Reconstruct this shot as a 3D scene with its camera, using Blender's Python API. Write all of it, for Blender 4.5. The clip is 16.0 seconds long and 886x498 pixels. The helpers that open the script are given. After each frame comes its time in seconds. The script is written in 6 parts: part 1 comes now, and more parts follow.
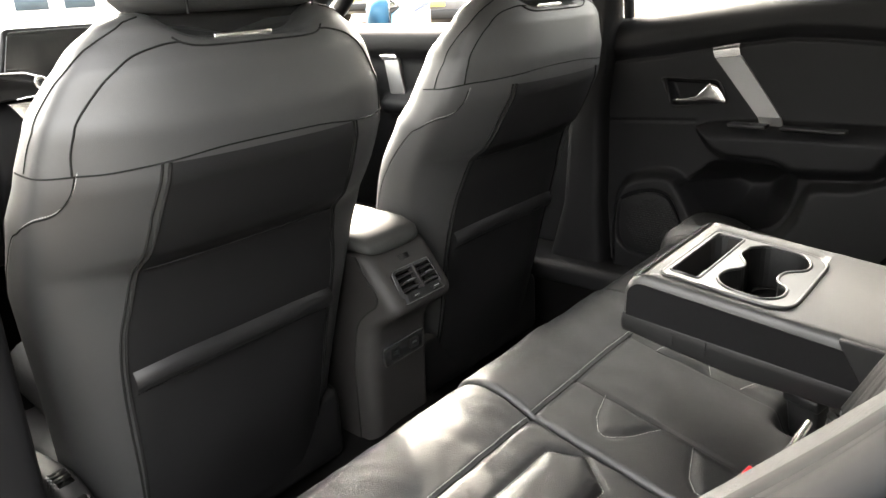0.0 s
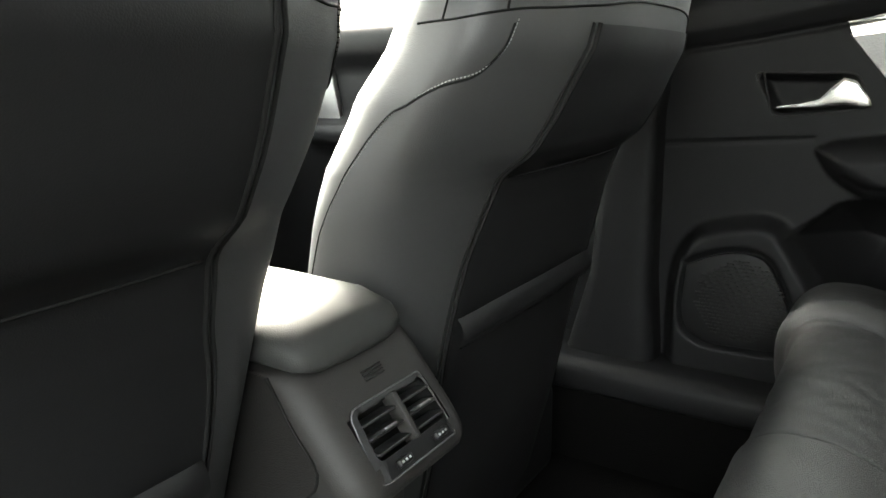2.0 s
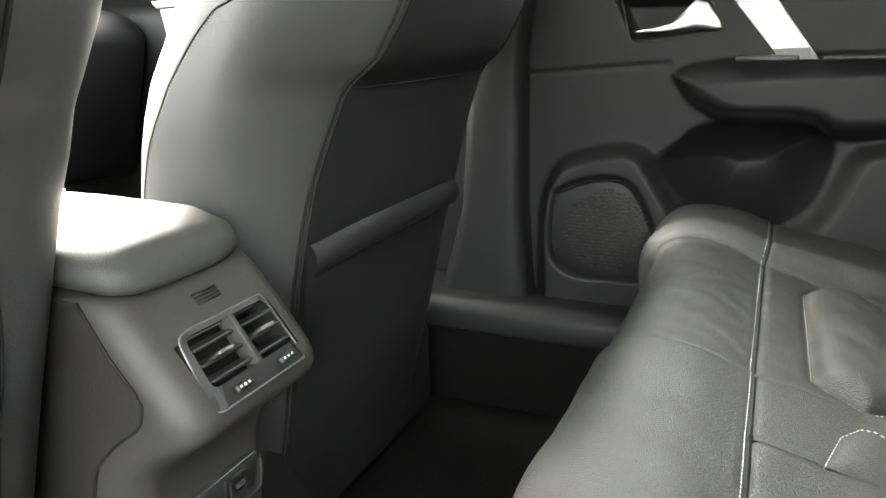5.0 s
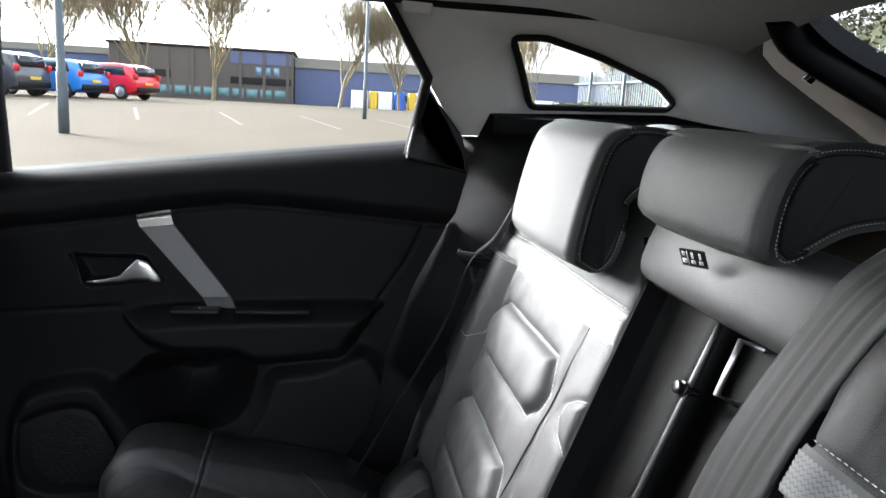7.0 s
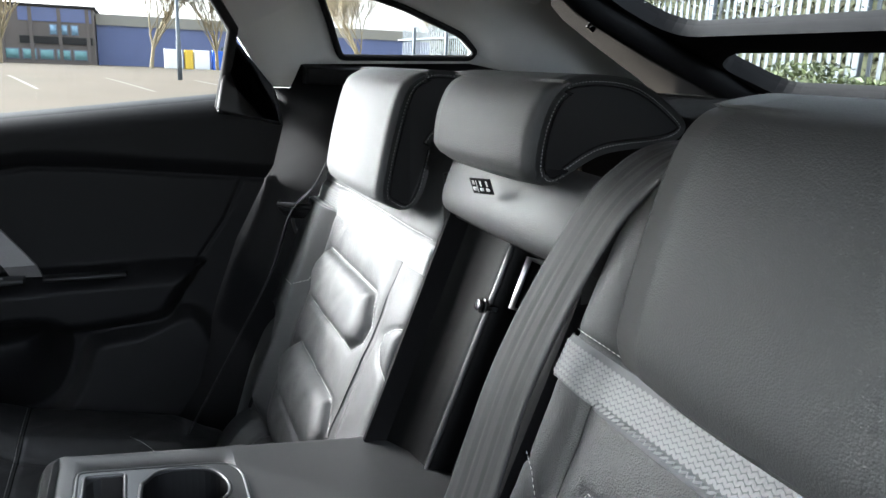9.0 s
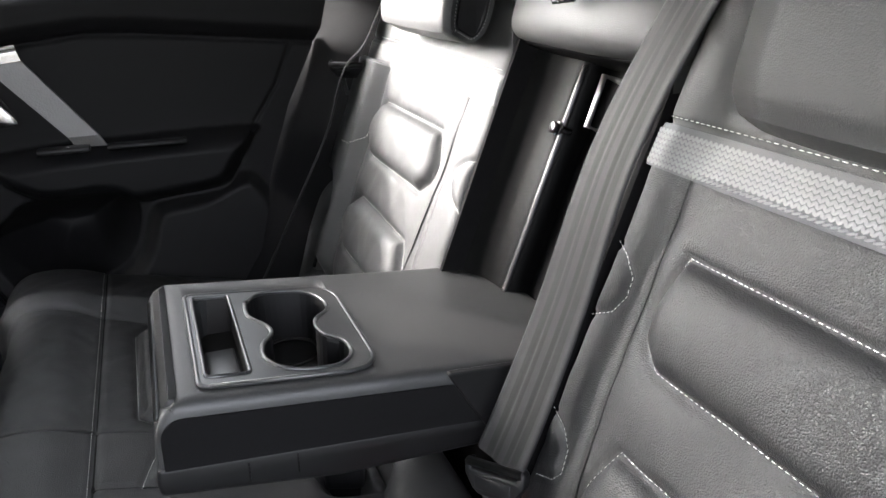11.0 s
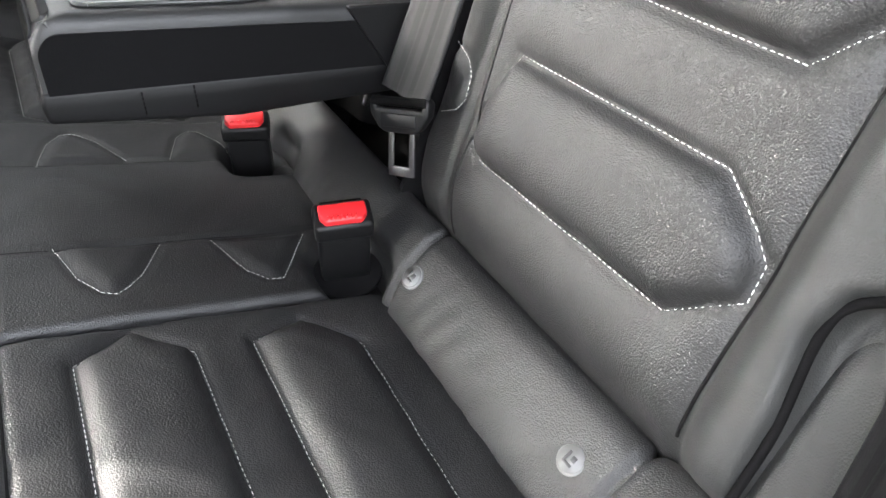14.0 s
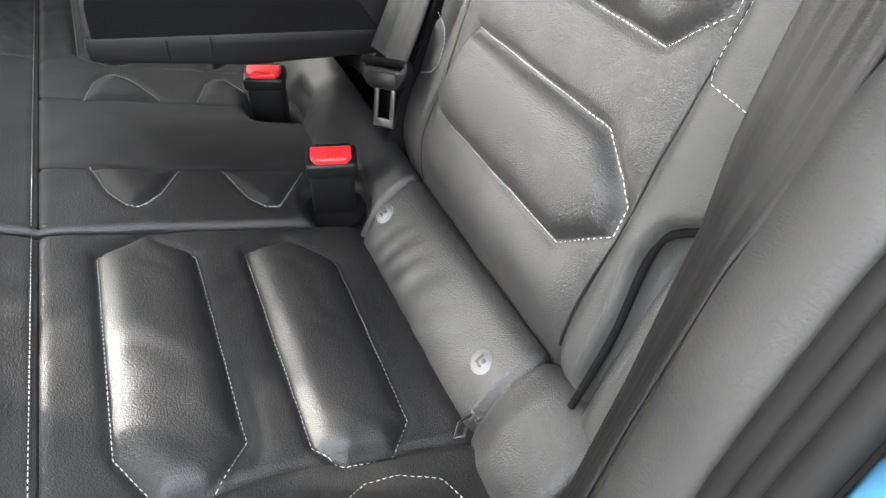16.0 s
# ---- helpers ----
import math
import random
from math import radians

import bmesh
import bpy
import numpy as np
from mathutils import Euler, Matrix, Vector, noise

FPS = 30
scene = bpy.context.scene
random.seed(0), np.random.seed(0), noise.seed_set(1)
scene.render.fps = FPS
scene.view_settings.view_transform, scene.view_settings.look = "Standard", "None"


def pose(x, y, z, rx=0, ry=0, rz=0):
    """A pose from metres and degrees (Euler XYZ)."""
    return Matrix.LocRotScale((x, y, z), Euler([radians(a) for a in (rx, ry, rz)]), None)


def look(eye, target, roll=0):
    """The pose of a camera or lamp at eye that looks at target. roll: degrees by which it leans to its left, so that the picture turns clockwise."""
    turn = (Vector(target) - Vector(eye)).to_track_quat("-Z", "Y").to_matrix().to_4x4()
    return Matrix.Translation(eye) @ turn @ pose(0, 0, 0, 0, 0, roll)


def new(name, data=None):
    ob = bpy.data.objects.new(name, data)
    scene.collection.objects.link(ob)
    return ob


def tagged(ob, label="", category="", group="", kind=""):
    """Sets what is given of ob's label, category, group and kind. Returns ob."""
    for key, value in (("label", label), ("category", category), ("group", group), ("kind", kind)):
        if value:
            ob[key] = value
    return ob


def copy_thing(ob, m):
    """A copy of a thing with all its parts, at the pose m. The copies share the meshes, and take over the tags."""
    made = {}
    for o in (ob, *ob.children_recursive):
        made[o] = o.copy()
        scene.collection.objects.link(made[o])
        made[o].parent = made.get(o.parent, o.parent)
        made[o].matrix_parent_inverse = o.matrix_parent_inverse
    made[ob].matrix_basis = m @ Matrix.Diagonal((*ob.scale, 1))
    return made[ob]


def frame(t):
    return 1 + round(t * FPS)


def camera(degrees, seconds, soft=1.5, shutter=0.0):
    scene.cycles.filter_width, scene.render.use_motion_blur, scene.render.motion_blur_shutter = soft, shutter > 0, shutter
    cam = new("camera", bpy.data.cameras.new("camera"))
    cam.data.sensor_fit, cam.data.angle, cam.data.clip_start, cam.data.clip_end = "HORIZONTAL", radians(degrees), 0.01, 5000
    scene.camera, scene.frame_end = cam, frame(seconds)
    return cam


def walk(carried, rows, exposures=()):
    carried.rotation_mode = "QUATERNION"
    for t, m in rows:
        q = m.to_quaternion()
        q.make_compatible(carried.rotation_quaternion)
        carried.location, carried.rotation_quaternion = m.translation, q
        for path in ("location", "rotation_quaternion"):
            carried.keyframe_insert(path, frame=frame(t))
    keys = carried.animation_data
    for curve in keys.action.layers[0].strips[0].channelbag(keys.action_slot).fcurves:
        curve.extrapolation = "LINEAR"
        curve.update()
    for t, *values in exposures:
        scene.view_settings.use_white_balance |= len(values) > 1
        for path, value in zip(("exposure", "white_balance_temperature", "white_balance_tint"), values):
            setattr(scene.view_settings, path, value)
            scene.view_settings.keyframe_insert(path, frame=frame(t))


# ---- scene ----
cam = camera(62.9, 16.0)
PATH = [
    (0, (-0.863, 0.016, 1.222), (0.56, 1.248, 0.544), -3.1),
    (0.5, (-0.825, 0.155, 1.219), (0.677, 1.311, 0.581), -2.6),
    (1, (-0.697, 0.34, 1.209), (0.875, 1.429, 0.624), -2.0),
    (1.5, (-0.56, 0.443, 1.138), (1.059, 1.492, 0.611), -1.3),
    (2, (-0.437, 0.497, 1.021), (1.189, 1.562, 0.546), -1.1),
    (2.5, (-0.389, 0.507, 0.934), (1.2, 1.634, 0.484), -1.3),
    (3, (-0.378, 0.503, 0.884), (1.175, 1.673, 0.415), -1.8),
    (3.2, (-0.378, 0.502, 0.869), (1.161, 1.686, 0.391), -2.2),
    (5.3, (-0.407, 0.459, 1.015), (1.393, 1.143, 0.475), -1.1),
    (5.5, (-0.429, 0.429, 1.057), (1.411, 1.022, 0.541), -0.8),
    (6, (-0.485, 0.372, 1.162), (1.444, 0.63, 0.699), 1.1),
    (6.5, (-0.515, 0.34, 1.249), (1.437, 0.271, 0.818), 2.4),
    (7, (-0.53, 0.297, 1.282), (1.401, -0.041, 0.884), 3.2),
    (7.5, (-0.535, 0.276, 1.295), (1.352, -0.261, 0.909), 3.3),
    (8, (-0.548, 0.266, 1.293), (1.293, -0.41, 0.904), 3.2),
    (8.2, (-0.556, 0.268, 1.289), (1.272, -0.442, 0.894), 2.9),
    (10.3, (-0.603, 0.326, 1.231), (1.128, -0.43, 0.575), 0.2),
    (10.5, (-0.602, 0.335, 1.221), (1.128, -0.404, 0.543), -0.0),
    (11, (-0.602, 0.358, 1.191), (1.127, -0.335, 0.464), -0.5),
    (11.5, (-0.6, 0.38, 1.173), (1.115, -0.291, 0.391), -1.0),
    (12, (-0.604, 0.391, 1.151), (1.074, -0.284, 0.298), -1.4),
    (12.5, (-0.613, 0.394, 1.126), (1.004, -0.323, 0.192), -1.1),
    (13, (-0.626, 0.392, 1.103), (0.915, -0.368, 0.078), -0.6),
    (13.5, (-0.641, 0.389, 1.079), (0.815, -0.406, -0.038), 0.4),
    (14, (-0.663, 0.378, 1.054), (0.739, -0.42, -0.129), 1.2),
    (14.5, (-0.691, 0.366, 1.041), (0.693, -0.409, -0.177), 1.5),
    (15, (-0.721, 0.358, 1.051), (0.651, -0.392, -0.196), 1.9),
    (15.5, (-0.754, 0.358, 1.072), (0.632, -0.354, -0.181), 2.1),
    (16, (-0.791, 0.354, 1.096), (0.627, -0.306, -0.151), 2.7),
]
walk(cam, [(t, look(eye, target, roll)) for t, eye, target, roll in PATH], [(0, 5.65, 7300, 10), (1.5, 5.5, 7200, 6), (2.2, 6.05, 7000, 2), (3, 6.5, 7050, 4), (5.5, 7.1, 7100, 6), (6.2, 5.5, 6900, 12), (7, 4.5, 6000, 9), (8.2, 4.45, 5800, 7), (10.5, 4.8, 6300, 11), (12, 5.1, 6400, 14), (13.5, 5.25, 6450, 12), (16, 5.43, 6550, 10)])

# ---- world, sun, exposure ----
SUN_TO = Vector((0.78, 1.0, 0.59)).normalized()      # towards the sun
world = bpy.data.worlds.new("sky")
scene.world = world
world.use_nodes = True
wn = world.node_tree
sky = wn.nodes.new("ShaderNodeTexSky")
sky.sky_type = "NISHITA"
sky.sun_disc = False
sky.sun_elevation = math.asin(SUN_TO.z)
sky.sun_rotation = math.atan2(SUN_TO.x, SUN_TO.y)
sky.air_density, sky.dust_density, sky.ozone_density = 1.0, 6.0, 1.0
hsv = wn.nodes.new("ShaderNodeHueSaturation")
hsv.inputs["Saturation"].default_value = 0.25
wn.links.new(sky.outputs[0], hsv.inputs["Color"])
wn.links.new(hsv.outputs[0], wn.nodes["Background"].inputs["Color"])
wn.nodes["Background"].inputs["Strength"].default_value = 0.15
sun = new("sun", bpy.data.lights.new("sun", "SUN"))
sun.data.energy, sun.data.angle, sun.data.color = 0.30, radians(0.8), (1.0, 0.95, 0.88)
sun.matrix_world = look(SUN_TO * 50, (0, 0, 0))


# ---- materials ----
def mat(name, color, rough=0.5, metal=0.0, grain=0.0, grain_size=0.0015, var=0.15, var_size=0.12, spec=0.5, kind="noise", coat=0.0, rvar=0.08):
    m = bpy.data.materials.new(name)
    m.use_nodes = True
    t = m.node_tree
    p = t.nodes["Principled BSDF"]
    co = t.nodes.new("ShaderNodeTexCoord")
    big = t.nodes.new("ShaderNodeTexNoise")
    big.inputs["Scale"].default_value, big.inputs["Detail"].default_value = 1 / var_size, 4
    t.links.new(co.outputs["Object"], big.inputs["Vector"])
    mix = t.nodes.new("ShaderNodeMix")
    mix.data_type = "RGBA"
    c = Vector(color)
    mix.inputs["A"].default_value = (*(c * (1 - var)), 1)
    mix.inputs["B"].default_value = (*(c * (1 + var)), 1)
    t.links.new(big.outputs["Fac"], mix.inputs["Factor"])
    t.links.new(mix.outputs["Result"], p.inputs["Base Color"])
    rr = t.nodes.new("ShaderNodeMapRange")
    rr.inputs["To Min"].default_value, rr.inputs["To Max"].default_value = max(0, rough - rvar), min(1, rough + rvar)
    t.links.new(big.outputs["Fac"], rr.inputs["Value"])
    t.links.new(rr.outputs["Result"], p.inputs["Roughness"])
    p.inputs["Metallic"].default_value = metal
    p.inputs["Specular IOR Level"].default_value = spec
    p.inputs["Coat Weight"].default_value = coat
    if grain:
        if kind == "leather":
            fine = t.nodes.new("ShaderNodeTexVoronoi")
            fine.feature = "F1"
            fine.inputs["Scale"].default_value = 1 / grain_size
            deep, raised = 0.00040, True
            out = fine.outputs["Distance"]
        else:
            fine = t.nodes.new("ShaderNodeTexNoise")
            fine.inputs["Scale"].default_value, fine.inputs["Detail"].default_value = 1 / grain_size, 3
            deep, raised = 0.0008, False
            out = fine.outputs["Fac"]
        t.links.new(co.outputs["Object"], fine.inputs["Vector"])
        b = t.nodes.new("ShaderNodeBump")
        b.inputs["Strength"].default_value, b.inputs["Distance"].default_value = grain, deep
        b.invert = raised
        t.links.new(out, b.inputs["Height"])
        t.links.new(b.outputs["Normal"], p.inputs["Normal"])
    return m


LEATHER = mat("black_leather", (0.0115, 0.0116, 0.0117), 0.51, spec=0.58, grain=1.0, grain_size=0.0013, kind="leather", var=0.14, rvar=0.05)
SMOOTH = mat("smooth_black_leather", (0.0205, 0.0208, 0.021), 0.50, spec=0.5, grain=0.30, grain_size=0.0011, kind="leather", var=0.1)
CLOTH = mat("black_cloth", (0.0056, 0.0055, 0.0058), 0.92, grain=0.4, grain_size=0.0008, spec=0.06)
PLASTIC = mat("black_plastic", (0.007, 0.007, 0.0073), 0.42, grain=0.2, grain_size=0.0009, spec=0.22)
SOFTPLASTIC = mat("soft_black_trim", (0.0045, 0.0045, 0.0049), 0.55, grain=0.15, grain_size=0.0007, spec=0.12)
DOORLOWER = mat("dark_door_trim", (0.0060, 0.0060, 0.0062), 0.58, grain=0.3, grain_size=0.0011, spec=0.16)
GREYPLASTIC = mat("dark_grey_trim", (0.0155, 0.0146, 0.0140), 0.6, grain=0.35, grain_size=0.0011, spec=0.2)
# side trim in a paler grey that stands for doorway light on the jamb
LITJAMB = mat("lit_jamb_trim", (0.026, 0.0262, 0.0258), 0.62, grain=0.5, grain_size=0.0016, spec=0.3)
GLOSS = mat("gloss_black", (0.012, 0.012, 0.012), 0.2)
TRAY = mat("satin_grey_plastic", (0.026, 0.0265, 0.0268), 0.34, grain=0.05)
GRAINPLASTIC = mat("grained_black_trim", (0.0095, 0.0088, 0.0085), 0.55, grain=0.8, grain_size=0.0016, spec=0.2, kind="leather")
VENTSLAT = mat("vent_slat_plastic", (0.010, 0.010, 0.0104), 0.38, grain=0.05, spec=0.35)
SATINLINE = mat("satin_dark_line", (0.10, 0.10, 0.10), 0.35, metal=0.6)
CARPET = mat("black_carpet", (0.0018, 0.0017, 0.0016), 0.95, grain=0.9, grain_size=0.002, spec=0.05)
HEADLINER = mat("grey_headliner", (0.50, 0.50, 0.485), 0.9, grain=0.25, grain_size=0.001, spec=0.15, var=0.06)
CHROME = mat("satin_chrome", (0.75, 0.74, 0.72), 0.25, metal=1.0)
STEEL = mat("bare_steel", (0.55, 0.55, 0.54), 0.32, metal=1.0)
DARKSTEEL = mat("dark_steel", (0.07, 0.07, 0.07), 0.3, metal=0.6)
MESHMETAL = mat("etched_metal", (0.17, 0.168, 0.165), 0.45, metal=0.7, grain=1.0, grain_size=0.0030, kind="leather")
THREAD = mat("white_thread", (0.72, 0.72, 0.68), 0.75, var=0.08)
DULLTHREAD = mat("grey_thread", (0.28, 0.28, 0.27), 0.8, spec=0.1)
DARKTHREAD = mat("black_thread", (0.006, 0.006, 0.006), 0.8, spec=0.1)
FABRIC = mat("pale_grey_fabric", (0.125, 0.125, 0.125), 0.85, grain=0.4, grain_size=0.0008)
FABRICYARN = mat("white_yarn", (0.215, 0.215, 0.21), 0.8, grain=0.3, grain_size=0.0006)
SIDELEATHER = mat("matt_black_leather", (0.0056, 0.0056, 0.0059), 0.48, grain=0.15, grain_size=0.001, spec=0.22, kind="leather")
# satin leather, base raised for daylight falling on headrests, wings and backrest top
LITSATIN = mat("lit_satin_leather", (0.0255, 0.0263, 0.0257), 0.58, grain=0.4, grain_size=0.0012, spec=0.45, kind="leather", var=0.1)
LIDLEATHER = mat("worn_lid_leather", (0.021, 0.0213, 0.0206), 0.62, grain=0.3, grain_size=0.0012, spec=0.2, kind="leather", var=0.15)
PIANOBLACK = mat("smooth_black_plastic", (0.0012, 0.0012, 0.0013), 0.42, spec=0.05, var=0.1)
BELTDARK = mat("seat_belt_stripe", (0.0052, 0.0052, 0.0055), 0.52, grain=0.25, grain_size=0.0006, spec=0.25, var=0.06)
BELT = mat("seat_belt_webbing", (0.0088, 0.0088, 0.0093), 0.50, grain=0.25, grain_size=0.0006, spec=0.3, var=0.06)
RED = mat("red_plastic", (0.65, 0.02, 0.025), 0.4, var=0.05)
BODYBLUE = mat("blue_car_paint", (0.05, 0.18, 0.30), 0.3, metal=0.3, coat=0.6)
RAILGLINT = mat("rail_glint", (0.03, 0.03, 0.03), 0.24, spec=0.6, var=0.2)
RUBBER = mat("black_rubber", (0.007, 0.007, 0.007), 0.7, spec=0.15)
BADGE = mat("satin_badge_plastic", (0.15, 0.15, 0.148), 0.5, metal=0.2, var=0.06)
BADGEPRINT = mat("badge_print", (0.05, 0.05, 0.05), 0.6)
WHITEPRINT = mat("white_print", (0.30, 0.30, 0.30), 0.7, var=0.03)


def glass(name, tint=(1, 1, 1)):
    m = bpy.data.materials.new(name)
    m.use_nodes = True
    t = m.node_tree
    for n in list(t.nodes):
        if n.type == "BSDF_PRINCIPLED":
            t.nodes.remove(n)
    tr = t.nodes.new("ShaderNodeBsdfTransparent")
    tr.inputs["Color"].default_value = (*tint, 1)
    gl = t.nodes.new("ShaderNodeBsdfGlossy")
    gl.inputs["Roughness"].default_value = 0.02
    fr = t.nodes.new("ShaderNodeFresnel")
    fr.inputs["IOR"].default_value = 1.3
    mx = t.nodes.new("ShaderNodeMixShader")
    t.links.new(fr.outputs[0], mx.inputs[0])
    t.links.new(tr.outputs[0], mx.inputs[1])
    t.links.new(gl.outputs[0], mx.inputs[2])
    t.links.new(mx.outputs[0], t.nodes["Material Output"].inputs["Surface"])
    return m


GLASS = glass("window_glass", (0.90, 0.93, 0.91))
TINTED = glass("rear_window_glass", (0.36, 0.37, 0.365))


# ---- builders ----
def where(ob):
    p = Vector((0, 0, 0))
    while ob:
        p += ob.location
        ob = ob.parent
    return p


def thing(name, at, label, category, group="", kind=""):
    ob = new(name)
    ob.location = at
    ob.empty_display_size = 0.05
    return tagged(ob, label, category, group, kind)


def part(name, data, material, parent=None, label="", smooth=True):
    """A bmesh, or (verts, faces) in world metres, as one mesh under a thing or a part."""
    me = bpy.data.meshes.new(name)
    if isinstance(data, bmesh.types.BMesh):
        data.to_mesh(me)
        data.free()
    else:
        v, f = data
        me.from_pydata([tuple(float(c) for c in p) for p in v], [], [tuple(int(i) for i in q) for q in f])
    ob = new(name, me)
    if parent:
        me.transform(Matrix.Translation(-where(parent)))
        ob.parent = parent
    if isinstance(material, (list, tuple)):
        for m in material:
            me.materials.append(m)
    else:
        me.materials.append(material)
    if smooth:
        me.shade_smooth()
    me.update()
    return tagged(ob, label)


def solid(name, data, material, label, category, kind="", group="", smooth=True):
    return tagged(part(name, data, material, None, label, smooth), label, category, group, kind)


def join(*pieces):
    vs, fs = [], []
    for v, f in pieces:
        o = len(vs)
        vs.extend(v)
        fs.extend([tuple(i + o for i in q) for q in f])
    return vs, fs


def box(x0, x1, y0, y1, z0, z1, r=0.0, turn=None, seg=2):
    """A box with rounded edges as (verts, faces)."""
    bm = bmesh.new()
    bmesh.ops.create_cube(bm, size=1, matrix=Matrix.Translation(((x0 + x1) / 2, (y0 + y1) / 2, (z0 + z1) / 2)) @ Matrix.Diagonal((abs(x1 - x0), abs(y1 - y0), abs(z1 - z0), 1)))
    if r:
        bmesh.ops.bevel(bm, geom=bm.edges[:], offset=r, segments=seg, profile=0.5, affect="EDGES")
    if turn:
        c = Vector(((x0 + x1) / 2, (y0 + y1) / 2, (z0 + z1) / 2))
        bm.transform(Matrix.Translation(c) @ turn @ Matrix.Translation(-c))
    return raw(bm)


def raw(bm):
    bm.verts.index_update()
    out = [v.co.copy() for v in bm.verts], [[v.index for v in f.verts] for f in bm.faces]
    bm.free()
    return out


def turned(data, m):
    return [m @ Vector(v) for v in data[0]], data[1]


def sheet(P, closed=False):
    """Quads over an array of points (n, m, 3)."""
    n, m = P.shape[:2]
    f = []
    for i in range(n if closed else n - 1):
        a, b = i * m, ((i + 1) % n) * m
        f.extend((a + j, b + j, b + j + 1, a + j + 1) for j in range(m - 1))
    return P.reshape(-1, 3).tolist(), f


def smooth_line(pts, n=80):
    """A Catmull-Rom line through the points, evenly spaced, as an array."""
    p = np.array(pts, float)
    p = np.vstack([2 * p[0] - p[1], p, 2 * p[-1] - p[-2]])
    out = []
    for i in range(1, len(p) - 2):
        for u in np.linspace(0, 1, 24, endpoint=False):
            a, b, c, d = p[i - 1:i + 3]
            out.append(0.5 * (2 * b + (c - a) * u + (2 * a - 5 * b + 4 * c - d) * u * u + (3 * b - a - 3 * c + d) * u ** 3))
    out.append(p[-2])
    return even(np.array(out), n)


def even(q, n):
    d = np.r_[0, np.cumsum(np.linalg.norm(np.diff(q, axis=0), axis=1))]
    s = np.linspace(0, d[-1], n)
    return np.stack([np.interp(s, d, q[:, k]) for k in range(q.shape[1])], 1)


def tube(pts, r, sides=6, n=0):
    """A round cord along the points."""
    q = smooth_line(pts, n) if n else np.array(pts, float)
    vs, fs = [], []
    ref = Vector((0.13, 0.31, 0.94))
    for i, p in enumerate(q):
        t = Vector(q[min(i + 1, len(q) - 1)] - q[max(i - 1, 0)]).normalized()
        a = t.cross(ref).normalized()
        b = t.cross(a)
        for k in range(sides):
            w = 2 * math.pi * k / sides
            vs.append(Vector(p) + r * (math.cos(w) * a + math.sin(w) * b))
    for i in range(len(q) - 1):
        for k in range(sides):
            k2 = (k + 1) % sides
            fs.append((i * sides + k, i * sides + k2, (i + 1) * sides + k2, (i + 1) * sides + k))
    fs.append(tuple(range(sides)))
    fs.append(tuple((len(q) - 1) * sides + k for k in range(sides)))
    return vs, fs


def dist_line(X, Y, pts, loop=False):
    """Distance of each place to a line of points."""
    p = list(pts) + ([pts[0]] if loop else [])
    best = np.full(X.shape, 9.0)
    for (ax, ay), (bx, by) in zip(p, p[1:]):
        dx, dy = bx - ax, by - ay
        u = np.clip(((X - ax) * dx + (Y - ay) * dy) / (dx * dx + dy * dy + 1e-12), 0, 1)
        best = np.minimum(best, np.hypot(X - ax - u * dx, Y - ay - u * dy))
    return best


def dist_poly(X, Y, pts):
    """Signed distance: positive inside."""
    inside = np.zeros(X.shape, bool)
    p = list(pts) + [pts[0]]
    for (ax, ay), (bx, by) in zip(p, p[1:]):
        hit = ((ay > Y) != (by > Y)) & (X < (bx - ax) * (Y - ay) / (by - ay + 1e-12) + ax)
        inside ^= hit
    d = dist_line(X, Y, pts, True)
    return np.where(inside, d, -d)


def ramp(v, a, b):
    u = np.clip((v - a) / (b - a), 0, 1)
    return u * u * (3 - 2 * u)


def wrinkle(X, Y, amp, size):
    return amp * (np.sin(X / size * 1.3 + 2 * np.sin(Y / size * 0.7)) * np.sin(Y / size * 0.9 + 1.7 * np.sin(X / size * 0.6 + 1)))


